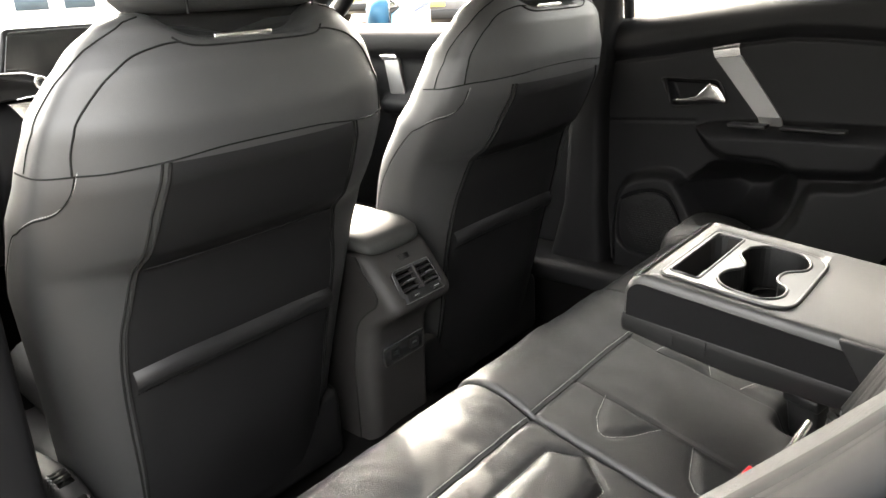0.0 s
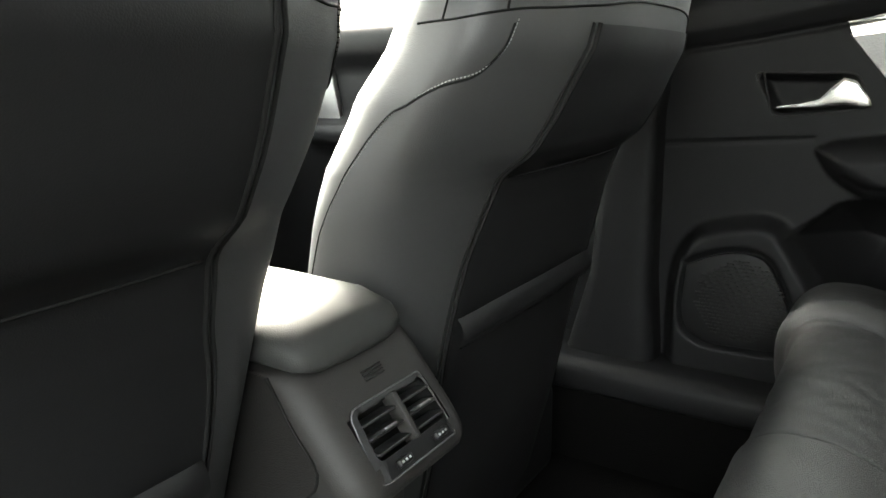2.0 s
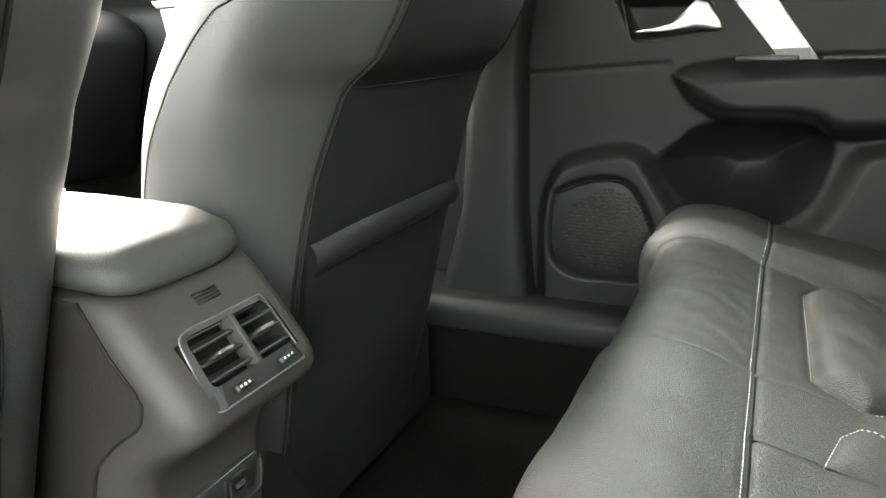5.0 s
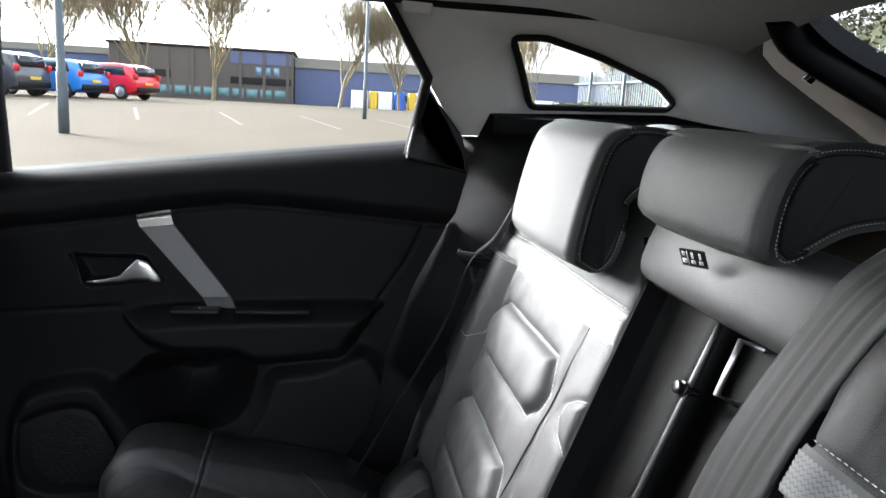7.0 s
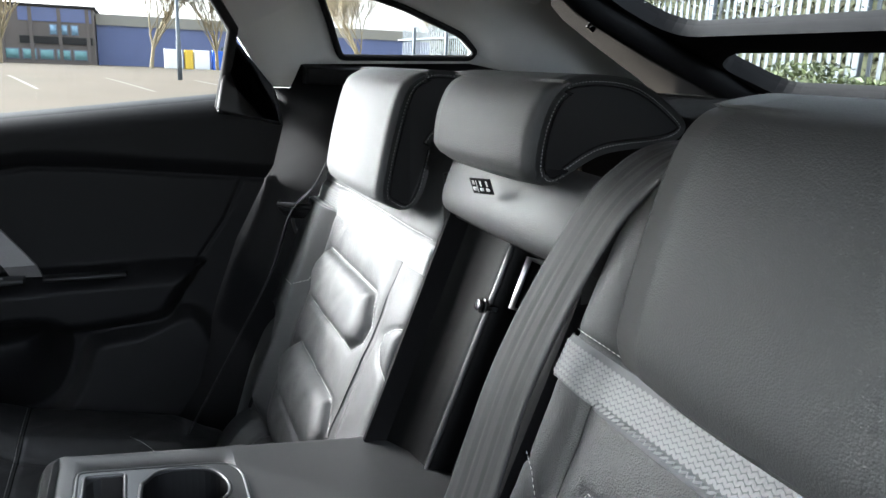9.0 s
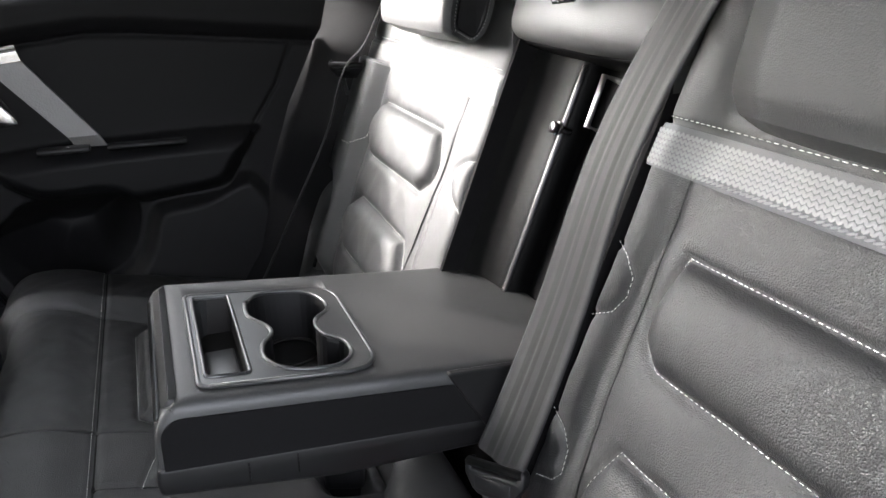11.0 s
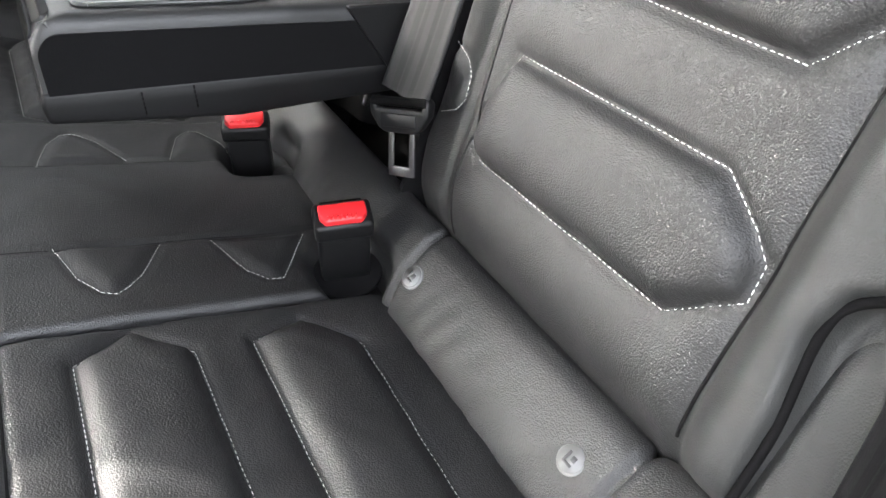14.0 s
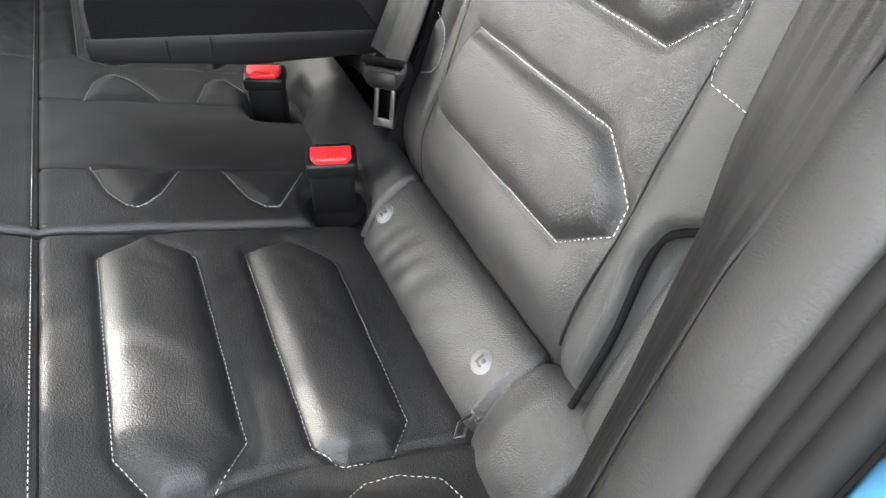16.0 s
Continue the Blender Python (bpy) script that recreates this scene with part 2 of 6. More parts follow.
class Upholstery:
    """Padding spread over a profile in y and z and a range of x; height(X, S) is its relief."""

    def __init__(self, prof, height, n=160):
        self.q = smooth_line(prof, n)
        d = np.linalg.norm(np.diff(self.q, axis=0), axis=1)
        self.s = np.r_[0, np.cumsum(d)]
        self.height = height

    def at(self, X, S):
        X, S = np.asarray(X, float), np.asarray(S, float)
        y, z = np.interp(S, self.s, self.q[:, 0]), np.interp(S, self.s, self.q[:, 1])
        e = 0.004
        ty = np.interp(S + e, self.s, self.q[:, 0]) - np.interp(S - e, self.s, self.q[:, 0])
        tz = np.interp(S + e, self.s, self.q[:, 1]) - np.interp(S - e, self.s, self.q[:, 1])
        l = np.hypot(ty, tz) + 1e-9
        ny, nz = self.side * tz / l, -self.side * ty / l
        h = self.height(X, S)
        return np.stack([X, y + ny * h, z + nz * h], -1), np.stack([np.zeros_like(X), ny, nz], -1)

    side = 1

    def mesh(self, x0, x1, dx=0.004, ds=0.004, r=0.02, skirt=0.08, s0=None, s1=None):
        s0, s1 = (0 if s0 is None else s0), (self.s[-1] if s1 is None else s1)
        S = np.linspace(s0, s1, max(4, int((s1 - s0) / ds)))
        k = 7
        a = np.linspace(math.pi / 2, 0, k)
        left = [(x0 + r - r * math.sin(t), r - r * math.cos(math.pi / 2 - t)) for t in a[:-1]]
        left = [(x0 + r * (1 - math.sin(t)), r * (1 - math.cos(t))) for t in a][:-1]
        cols = [(x0, skirt)] + left + [(x, 0.0) for x in np.linspace(x0 + r, x1 - r, max(3, int((x1 - x0 - 2 * r) / dx)))]
        cols += [(x1 - (x - x0), d) for x, d in reversed(left)] + [(x1, skirt)]
        X = np.array([c[0] for c in cols])[:, None] + 0 * S[None, :]
        D = np.array([c[1] for c in cols])[:, None]
        P, N = self.at(X, S[None, :] + 0 * X)
        return sheet(P - N * D[..., None])

    def stitches(self, pts, length=0.0038, gap=0.0014, r=0.00034, lift=0.0005, loop=False, n=24):
        """Single stitches along a line in (x, s)."""
        p = np.array(list(pts) + ([pts[0]] if loop else []), float)
        total = np.linalg.norm(np.diff(p, axis=0), axis=1).sum()
        k = max(2, int(total / (length + gap)))
        q = even(p, 2 * k + 1)
        P, N = self.at(q[:, 0], q[:, 1])
        P = P + N * lift
        vs, fs = [], []
        for i in range(k):
            a, b = Vector(P[2 * i]), Vector(P[2 * i + 1])
            t = b - a
            if t.length < 1e-6:
                continue
            b = a + t.normalized() * t.length * 1.3
            n_ = Vector(N[2 * i])
            c = t.normalized().cross(n_)
            o = len(vs)
            for at, rr in ((a, 0.4), (a.lerp(b, 0.25), 1), (a.lerp(b, 0.75), 1), (b, 0.4)):
                vs.extend((at + c * r * rr, at + n_ * r * rr, at - c * r * rr, at - n_ * r * rr))
            for j in range(3):
                for m in range(4):
                    fs.append((o + 4 * j + m, o + 4 * j + (m + 1) % 4, o + 4 * j + 4 + (m + 1) % 4, o + 4 * j + 4 + m))
        return vs, fs

    def cord(self, pts, r=0.0012, lift=0.0, n=60):
        q = smooth_line(pts, n)
        P, N = self.at(q[:, 0], q[:, 1])
        return tube(P + N * lift, r, 6)


def sock(sections, sides=48, p=4.0, cap=True):
    """A closed loft: sections of (centre, half width along a, half depth along b, a, b)."""
    vs, fs = [], []
    for c, w, d, a, b in sections:
        c, a, b = Vector(c), Vector(a), Vector(b)
        for k in range(sides):
            th = 2 * math.pi * k / sides
            cx, sy = math.cos(th), math.sin(th)
            vs.append(c + a * w * math.copysign(abs(cx) ** (2 / p), cx) + b * d * math.copysign(abs(sy) ** (2 / p), sy))
    for i in range(len(sections) - 1):
        for k in range(sides):
            k2 = (k + 1) % sides
            fs.append((i * sides + k, i * sides + k2, (i + 1) * sides + k2, (i + 1) * sides + k))
    if cap:
        fs.append(tuple(reversed(range(sides))))
        fs.append(tuple((len(sections) - 1) * sides + k for k in range(sides)))
    return vs, fs


def prism(outline, axis, a, b, r=0.0):
    """An outline in the two other axes, from a to b along axis, its edges rounded by r."""
    bm = bmesh.new()
    put = {"x": lambda u, v, w: (w, u, v), "y": lambda u, v, w: (u, w, v), "z": lambda u, v, w: (u, v, w)}[axis]
    f = bm.faces.new([bm.verts.new(put(u, v, a)) for u, v in outline])
    ex = bmesh.ops.extrude_face_region(bm, geom=[f])
    d = Vector(put(0, 0, b)) - Vector(put(0, 0, a))
    bmesh.ops.translate(bm, verts=[v for v in ex["geom"] if isinstance(v, bmesh.types.BMVert)], vec=d)
    bmesh.ops.recalc_face_normals(bm, faces=bm.faces[:])
    if r:
        bmesh.ops.bevel(bm, geom=bm.edges[:], offset=r, segments=2, profile=0.5, affect="EDGES")
    return raw(bm)


def disc(c, axis, r, depth, sides=20, bevel=0.0):
    bm = bmesh.new()
    bmesh.ops.create_cone(bm, cap_ends=True, segments=sides, radius1=r, radius2=r, depth=depth)
    if bevel:
        bmesh.ops.bevel(bm, geom=[e for e in bm.edges if abs(e.verts[0].co.z - e.verts[1].co.z) < 1e-6], offset=bevel, segments=2, profile=0.5, affect="EDGES")
    bm.transform(Matrix.Translation(c) @ Vector(axis).to_track_quat("Z", "Y").to_matrix().to_4x4())
    return raw(bm)


def facing(data, eye=(0.0, 0.5, 1.1)):
    """Turns a flat pane so that its front looks into the cabin."""
    v, f = data
    p = [Vector(q) for q in v]
    n = (p[1] - p[0]).cross(p[2] - p[1]) if len(p) < 6 else sum(((p[i] - p[0]).cross(p[(i + 1) % len(p)] - p[0]) for i in range(1, len(p) - 1)), Vector())
    return (v, f) if n.dot(Vector(eye) - p[0]) > 0 else (v, [list(reversed(q)) for q in f])


MID = 0.013      # the car's middle line


def flip(pts):
    return [(2 * MID - x, s) for x, s in pts]


# ---- large structure of the cabin ----
def panel(outline, holes, put, thick):
    """A flat panel with holes, given in (u, v), set in space by put(u, v, depth)."""
    bm = bmesh.new()
    loops = [outline] + list(holes)
    for lp in loops:
        vs = [bm.verts.new((u, v, 0)) for u, v in lp]
        for i in range(len(vs)):
            bm.edges.new((vs[i], vs[(i + 1) % len(vs)]))
    bmesh.ops.triangle_fill(bm, use_beauty=True, use_dissolve=False, edges=bm.edges[:])
    bmesh.ops.recalc_face_normals(bm, faces=bm.faces[:])
    ex = bmesh.ops.extrude_face_region(bm, geom=bm.faces[:])
    bmesh.ops.translate(bm, verts=[v for v in ex["geom"] if isinstance(v, bmesh.types.BMVert)], vec=(0, 0, thick))
    for v in bm.verts:
        v.co = put(v.co.x, v.co.y, v.co.z)
    bmesh.ops.recalc_face_normals(bm, faces=bm.faces[:])
    return raw(bm)


def soft_loop(pts, n=40):
    p = list(pts)
    q = smooth_line(p + [p[0]], n + 1)
    return [tuple(v) for v in q[:-1]]


def round_poly(pts, r=0.01, k=4):
    """Rounds a polygon's corners."""
    out = []
    n = len(pts)
    for i in range(n):
        a, b, c = Vector(pts[i - 1]), Vector(pts[i]), Vector(pts[(i + 1) % n])
        u, w = (a - b), (c - b)
        d = min(r, u.length * 0.45, w.length * 0.45)
        p0, p1 = b + u.normalized() * d, b + w.normalized() * d
        for j in range(k + 1):
            t = j / k
            out.append(tuple((1 - t) ** 2 * p0 + 2 * t * (1 - t) * b + t * t * p1))
    return out


def side_x(y, z, sign):
    x = 0.685 - 0.34 * max(0.0, z - 1.25) - 0.22 * max(0.0, -y - 0.15)
    return MID + sign * x


QUARTER = [(-0.004, 1.389), (-0.030, 1.335), (-0.052, 1.281), (-0.285, 1.289), (-0.292, 1.300), (-0.262, 1.328), (-0.155, 1.369), (-0.06, 1.392)]
PILLAR = [(0.222, 1.45), (0.126, 1.316), (0.068, 1.228), (0.032, 1.228), (0.015, 1.267), (-0.05, 1.270), (-0.29, 1.280), (-0.37, 1.268),
          (-0.66, 1.235), (-0.60, 1.272), (-0.514, 1.319), (-0.44, 1.362), (-0.412, 1.385), (-0.405, 1.41), (-0.39, 1.44), (-0.25, 1.45)]
LOWER = [(0.060, 1.226), (0.048, 1.157), (0.066, 1.088), (0.130, 0.966), (0.165, 0.863), (0.205, 0.713), (0.275, 0.610), (0.300, 0.40), (-0.35, 0.40),
         (-0.80, 0.60), (-0.80, 1.15), (-0.66, 1.246), (-0.37, 1.278), (-0.29, 1.290), (-0.05, 1.280), (0.012, 1.272), (0.030, 1.226)]
PILLAR_L = [(y - 0.075, z) for y, z in PILLAR[:4]] + PILLAR[4:]
PILLAR_L[4] = (-0.045, 1.267)
PILLAR_L[5] = (-0.055, 1.268)
LOWER_L = [(-0.01, 1.226), (0.0, 1.157), (0.055, 1.088), (0.140, 0.985), (0.175, 0.90), (0.210, 0.75), (0.275, 0.610), *LOWER[7:-2], (-0.045, 1.274), (-0.035, 1.226)]
for sign, side in ((1, "right"), (-1, "left")):
    def put(u, v, w, sign=sign):
        return (side_x(u, v, sign) + sign * w, u, v)
    solid("pillar_trim_rear_" + side, panel(PILLAR if sign > 0 else PILLAR_L, [round_poly(QUARTER, 0.012)], put, 0.02 if sign > 0 else 0.006), HEADLINER, "pale grey trim of the rear roof pillar around a quarter window", "pillar trim", "structure")
    solid("quarter_panel_" + side, panel(LOWER if sign > 0 else LOWER_L, [], lambda u, v, w, sign=sign: (MID + sign * (0.690 + w - 0.10 * max(0, 0.02 - u)), u, v), 0.03 if sign > 0 else 0.006), SOFTPLASTIC, "black lower trim panel beside the rear seat", "trim panel", "structure")
    rim = [Vector(put(u, v, -0.002)) for u, v in round_poly(QUARTER, 0.012)]
    w1 = thing("window_quarter_" + side, put(-0.15, 1.33, 0), "small triangular rear quarter window in a black rubber frame", "window", kind="structure")
    part("window_frame", tube(rim + [rim[0], rim[1]], 0.006, 6), RUBBER, w1)
    g = part("pane", facing(([put(u, v, 0.012) for u, v in QUARTER], [list(range(len(QUARTER)))])), TINTED, w1, smooth=False)
    g.visible_shadow = False
    # ledge beneath the quarter window
    solid("ledge_" + side, prism([(MID + sign * 0.640, 1.262), (MID + sign * 0.690, 1.270), (MID + sign * 0.690, 1.235), (MID + sign * 0.650, 1.235)], "y", 0.012, -0.36, 0.004), SOFTPLASTIC, "black ledge beneath the quarter window", "trim", "structure")

# jamb trim, ribbed seal and painted flange of the left rear door opening
def jamb(z):
    return float(np.interp(z, [0.610, 0.75, 0.90, 0.985, 1.088, 1.157, 1.226], [0.275, 0.210, 0.175, 0.140, 0.055, 0.0, -0.01]))


def along(x, dy, z):
    """A point beside the opening's edge; the edge bulges forward low down."""
    low = float(ramp(np.array(z), 1.08, 0.97))
    return (x, jamb(z) + dy * (0.25 + 0.75 * low), z)


JZ = np.linspace(0.58, 1.215, 60)
P = np.array([[along(x, dy, z) for x, dy in ((-0.616, -0.075), (-0.624, -0.040), (-0.636, -0.014), (-0.650, 0.003), (-0.664, 0.013), (-0.678, 0.018), (-0.688, 0.017), (-0.692, 0.008), (-0.692, -0.03))] for z in JZ])
solid("jamb_trim_left", sheet(P), LITJAMB, "rounded trim along the rear door opening, greyer for the daylight on it", "trim panel", "structure")
seal = thing("door_seal_left", (-0.70, 0.15, 0.9), "black ribbed rubber seal along the rear door opening", "door seal", kind="structure")
for x, dy, r in ((-0.698, 0.012, 0.0075), (-0.709, 0.018, 0.0065), (-0.720, 0.022, 0.0075)):
    part("rib", tube([along(x, dy, z) for z in np.linspace(0.60, 1.21, 16)], r, 8, 60), RUBBER, seal)
P = np.array([[along(x, dy, z) for x, dy in ((-0.724, -0.03), (-0.727, 0.014), (-0.732, 0.026), (-0.742, 0.034), (-0.756, 0.034), (-0.768, 0.026), (-0.772, 0.0), (-0.772, -0.10))] for z in JZ])
solid("door_flange_left", sheet(P), BODYBLUE, "blue painted edge of the rear door opening", "body flange", "structure")

# headliner: arched across the car, falling towards the tailgate
ny, nx = 40, 30
P = np.zeros((ny, nx, 3))
for i in range(ny):
    y = -0.385 + i * (1.905 / (ny - 1))
    top = 1.485 - 0.20 * max(0, -0.02 - y) ** 1.4 - 0.16 * max(0, y - 0.85) ** 2
    half = 0.625 - 0.10 * max(0, -y - 0.15)
    for j in range(nx):
        u = -1 + 2 * j / (nx - 1)
        P[i, j] = (MID + half * u, y, top - 0.055 * abs(u) ** 4)
solid("ceiling", sheet(P), HEADLINER, "pale grey woven headliner above the seats", "headliner", "structure")
solid("roof", sheet(P[:, ::-1] + np.array([0, 0, 0.03])), BODYBLUE, "blue painted car roof", "roof", "structure")
# grab-handle cover on the roof rail
solid("handle_cover", box(MID + 0.620, MID + 0.632, 0.13, 0.18, 1.415, 1.437, 0.004, pose(0, 0, 0, 0, -20, 0)), HEADLINER, "pale grey plastic cap on the roof rail", "trim cap")

# floor, tunnel and sills
P = np.zeros((60, 60, 3))
for i in range(60):
    for j in range(60):
        x, y = -0.70 + 1.43 * i / 59, 0.10 + 1.9 * j / 59
        tun = math.exp(-((x - MID) / 0.13) ** 4)
        P[i, j] = (x, y, 0.375 + 0.07 * tun + 0.05 * max(0, y - 1.5))
solid("floor", sheet(P), CARPET, "black carpeted footwell floor with a low tunnel", "car floor", "structure")
for sign, side in ((1, "right"), (-1, "left")):
    solid("sill_" + side, prism([(MID + sign * 0.590, 0.505), (MID + sign * 0.594, 0.545), (MID + sign * 0.612, 0.557), (MID + sign * 0.73, 0.560), (MID + sign * 0.76, 0.30), (MID + sign * 0.70, 0.30), (MID + sign * 0.66, 0.500)], "y", -0.1, 2.0, 0.008), SOFTPLASTIC, "dark plastic door sill", "sill", "structure")
    solid("kick_carpet_" + side, prism([(MID + sign * 0.604, 0.36), (MID + sign * 0.612, 0.504), (MID + sign * 0.655, 0.504), (MID + sign * 0.68, 0.36)], "y", -0.1, 1.98, 0.006), CARPET, "black carpet below the door sill", "carpet", "structure")
solid("boot_floor", box(-0.60, 0.63, -0.85, -0.10, 0.55, 0.58, 0.0), CARPET, "black carpet boot floor", "boot floor", "structure")
solid("underbody", box(-0.74, 0.77, -0.9, 2.1, 0.27, 0.33, 0.01), PLASTIC, "black underbody of the car", "underbody", "structure")
solid("bulkhead", box(-0.70, 0.73, 1.98, 2.02, 0.33, 1.05, 0.0), CARPET, "black bulkhead beneath the dashboard", "bulkhead", "structure")

# centre (B) pillars and roof rails
for sign, side in ((1, "right"), (-1, "left")):
    base = []
    for z, y0, y1, x in ((0.50, 0.80, 1.02, 0.690), (0.56, 0.815, 0.97, 0.690), (0.70, 0.825, 0.93, 0.690), (0.95, 0.825, 0.91, 0.685), (1.17, 0.80, 0.88, 0.680), (1.40, 0.775, 0.845, 0.635), (1.46, 0.76, 0.86, 0.60)):
        base.append(((MID + sign * (x + 0.012), (y0 + y1) / 2, z), (y1 - y0) / 2, 0.062 if sign > 0 else 0.05, (0, 1, 0), (1, 0, 0)))
    solid("pillar_centre_" + side, sock(base, 24, 5), SOFTPLASTIC, "black centre pillar trim with a seat belt slot", "pillar", "structure")
    rail = [(MID + sign * 0.625, -0.30, 1.435), (MID + sign * 0.63, 0.20, 1.448), (MID + sign * 0.63, 0.8, 1.452), (MID + sign * 0.60, 1.35, 1.40), (MID + sign * 0.68, 1.75, 1.15), (MID + sign * 0.70, 1.95, 1.06)]
    solid("pillar_front_" + side, sock([((MID + sign * x, y, z), 0.055, 0.035, (0.25 * sign, 0.75, 0.6), (1, 0, -0.3 * sign)) for x, y, z in ((0.725, 2.10, 1.04), (0.70, 1.92, 1.16), (0.66, 1.70, 1.29), (0.61, 1.42, 1.415))], 16, 3), SOFTPLASTIC, "black windscreen pillar trim", "pillar", "structure")
    solid("roof_rail_" + side, tube(rail, 0.022, 8, 40), SOFTPLASTIC, "black trimmed rail along the door opening", "roof rail", "structure")


# ---- rear bench ----
cush_prof = [(0.150, 0.560), (0.162, 0.600), (0.180, 0.624), (0.25, 0.640), (0.35, 0.6625), (0.45, 0.685), (0.50, 0.696), (0.545, 0.704), (0.575, 0.698), (0.594, 0.675), (0.596, 0.63), (0.578, 0.55), (0.555, 0.44)]
P1 = [(-0.214, 0.425), (-0.187, 0.385), (-0.219, 0.343), (-0.446, 0.341), (-0.484, 0.370), (-0.485, 0.404), (-0.443, 0.427)]
P2 = [(-0.218, 0.298), (-0.200, 0.255), (-0.244, 0.214), (-0.451, 0.219), (-0.479, 0.240), (-0.482, 0.279), (-0.461, 0.298)]
C1 = [(-0.066, 0.424), (-0.116, 0.411), (-0.140, 0.396), (-0.144, 0.386), (-0.136, 0.376), (-0.121, 0.363), (-0.072, 0.339)]
C2 = [(-0.074, 0.296), (-0.130, 0.278), (-0.148, 0.264), (-0.148, 0.250), (-0.077, 0.207)]
SEAM_IN = -0.178
tmp = Upholstery(cush_prof, lambda X, S: 0 * X, 400)
top_i = int(np.argmax(tmp.q[:, 0]))


def cs(y):
    """Arc length along the cushion at y."""
    return float(np.interp(y, tmp.q[:top_i, 0], tmp.s[:top_i]))


def as_s(pts):
    return [(x, cs(y)) for x, y in pts]


def pads(X, S, polys, high, soft=0.022, groove=0.0028, wide=0.0035, valley=0.0045):
    h = 0 * X
    for p in polys:
        d = dist_poly(X, S, p)
        h = h + high * (1 - np.exp(-np.maximum(d - 0.0025, 0) / (soft * 0.34))) - groove * np.exp(-(d / wide) ** 2) - valley * np.exp(-np.abs(d) / 0.009)
    return h


FRONT = cs(0.470)


def cushion_side(X, S, polys, sign):
    A = X if sign < 0 else 2 * MID - X
    h = pads(A, S, polys, 0.011, 0.026)
    h = h - 0.004 * np.exp(-((S - FRONT) / 0.0035) ** 2) + 0.006 * ramp(S, FRONT, FRONT + 0.05)
    seam = -0.497 + 0.02 * np.sin(S * 9)
    bol = ramp(-A, 0.495, 0.540)
    h = h + 0.022 * bol * ramp(S, cs(0.18), cs(0.26)) - 0.004 * np.exp(-((A - seam) / 0.004) ** 2)
    return h + wrinkle(X, S, 0.0008, 0.021) + wrinkle(S, X, 0.0006, 0.011)


BUCKLES = ((-0.150, 0.190), (0.095, 0.208))


def cushion_mid(X, S):
    A = X - MID
    h = 0.004 - 0.004 * np.exp(-((S - FRONT) / 0.0035) ** 2) + 0.006 * ramp(S, FRONT, FRONT + 0.05)
    e = np.abs(A)
    h = h - 0.003 * np.exp(-((e - 0.083) / 0.003) ** 2) * (S < FRONT)
    for c in (C1, C2):
        p = as_s(c)
        d = dist_poly(-e + MID, S, p)
        h = h + 0.004 * ramp(d, 0, 0.015) - 0.002 * np.exp(-(d / 0.003) ** 2)
    for x, y in BUCKLES:
        h = h - 0.034 * np.exp(-(((X - x) / 0.036) ** 4 + ((S - cs(y - 0.004)) / 0.032) ** 4))
    return h + 0.003 * (1 - ramp(e, 0.0, 0.08)) + wrinkle(X, S, 0.0007, 0.02)


bench = thing("rear_bench", (MID, 0.4, 0.38), "black leather rear bench seat with quilted panels and folded-down armrest", "car seat")
for sign in (-1, 1):
    polys = [as_s(P1), as_s(P2)]
    up = Upholstery(cush_prof, lambda X, S, s=sign, p=polys: cushion_side(X, S, p, s), 400)
    up.side = -1
    x0, x1 = (-0.640, SEAM_IN) if sign < 0 else (2 * MID - SEAM_IN, 2 * MID + 0.640)
    side = part("side_cushion", up.mesh(x0, x1, 0.0035, 0.0035, 0.010, 0.10), LEATHER, bench)
    fl = (lambda q: q) if sign < 0 else flip
    for p in polys:
        part("stitching", up.stitches(fl(p), loop=True, lift=0.0014), THREAD, side, "white contrast stitching")
    part("stitching", up.stitches(fl(as_s([(-0.545, 0.325), (-0.522, 0.293), (-0.506, 0.274), (-0.504, 0.249), (-0.517, 0.220), (-0.545, 0.211)])), lift=0.001), THREAD, side, "white contrast stitching")
    part("piping", up.cord(fl([(-0.63, FRONT), (-0.4, FRONT), (SEAM_IN - 0.01, FRONT)]), 0.0022, -0.001), DARKTHREAD, side)
    part("stitching", up.stitches(fl([(-0.63, FRONT + 0.005), (SEAM_IN - 0.004, FRONT + 0.005)]), 0.0035, 0.0016, lift=0.001), THREAD, side, "white contrast stitching")
up = Upholstery(cush_prof, cushion_mid, 400)
up.side = -1
mid = part("centre_cushion", up.mesh(SEAM_IN + 0.001, 2 * MID - SEAM_IN - 0.001, 0.004, 0.004, 0.008, 0.10), LEATHER, bench)
for fl in ((lambda q: q), flip):
    for c in (C1, C2):
        part("stitching", up.stitches(fl(as_s(c)), lift=0.001), THREAD, mid, "white contrast stitching")
    part("seam", up.cord(fl([(MID - 0.083, cs(0.20)), (MID - 0.082, cs(0.33)), (MID - 0.082, FRONT)]), 0.0011, 0), DARKTHREAD, mid)
part("piping", up.cord([(SEAM_IN + 0.005, FRONT), (MID, FRONT), (2 * MID - SEAM_IN - 0.005, FRONT)], 0.0022, -0.001), DARKTHREAD, mid)
part("stitching", up.stitches([(SEAM_IN + 0.004, FRONT + 0.005), (2 * MID - SEAM_IN - 0.004, FRONT + 0.005)], 0.0035, 0.0016, lift=0.001), THREAD, mid, "white contrast stitching")
solid("bench_base", box(-0.63, 0.66, 0.02, 0.57, 0.36, 0.56, 0.02), CARPET, "black carpeted base beneath the rear bench", "seat base", "structure")

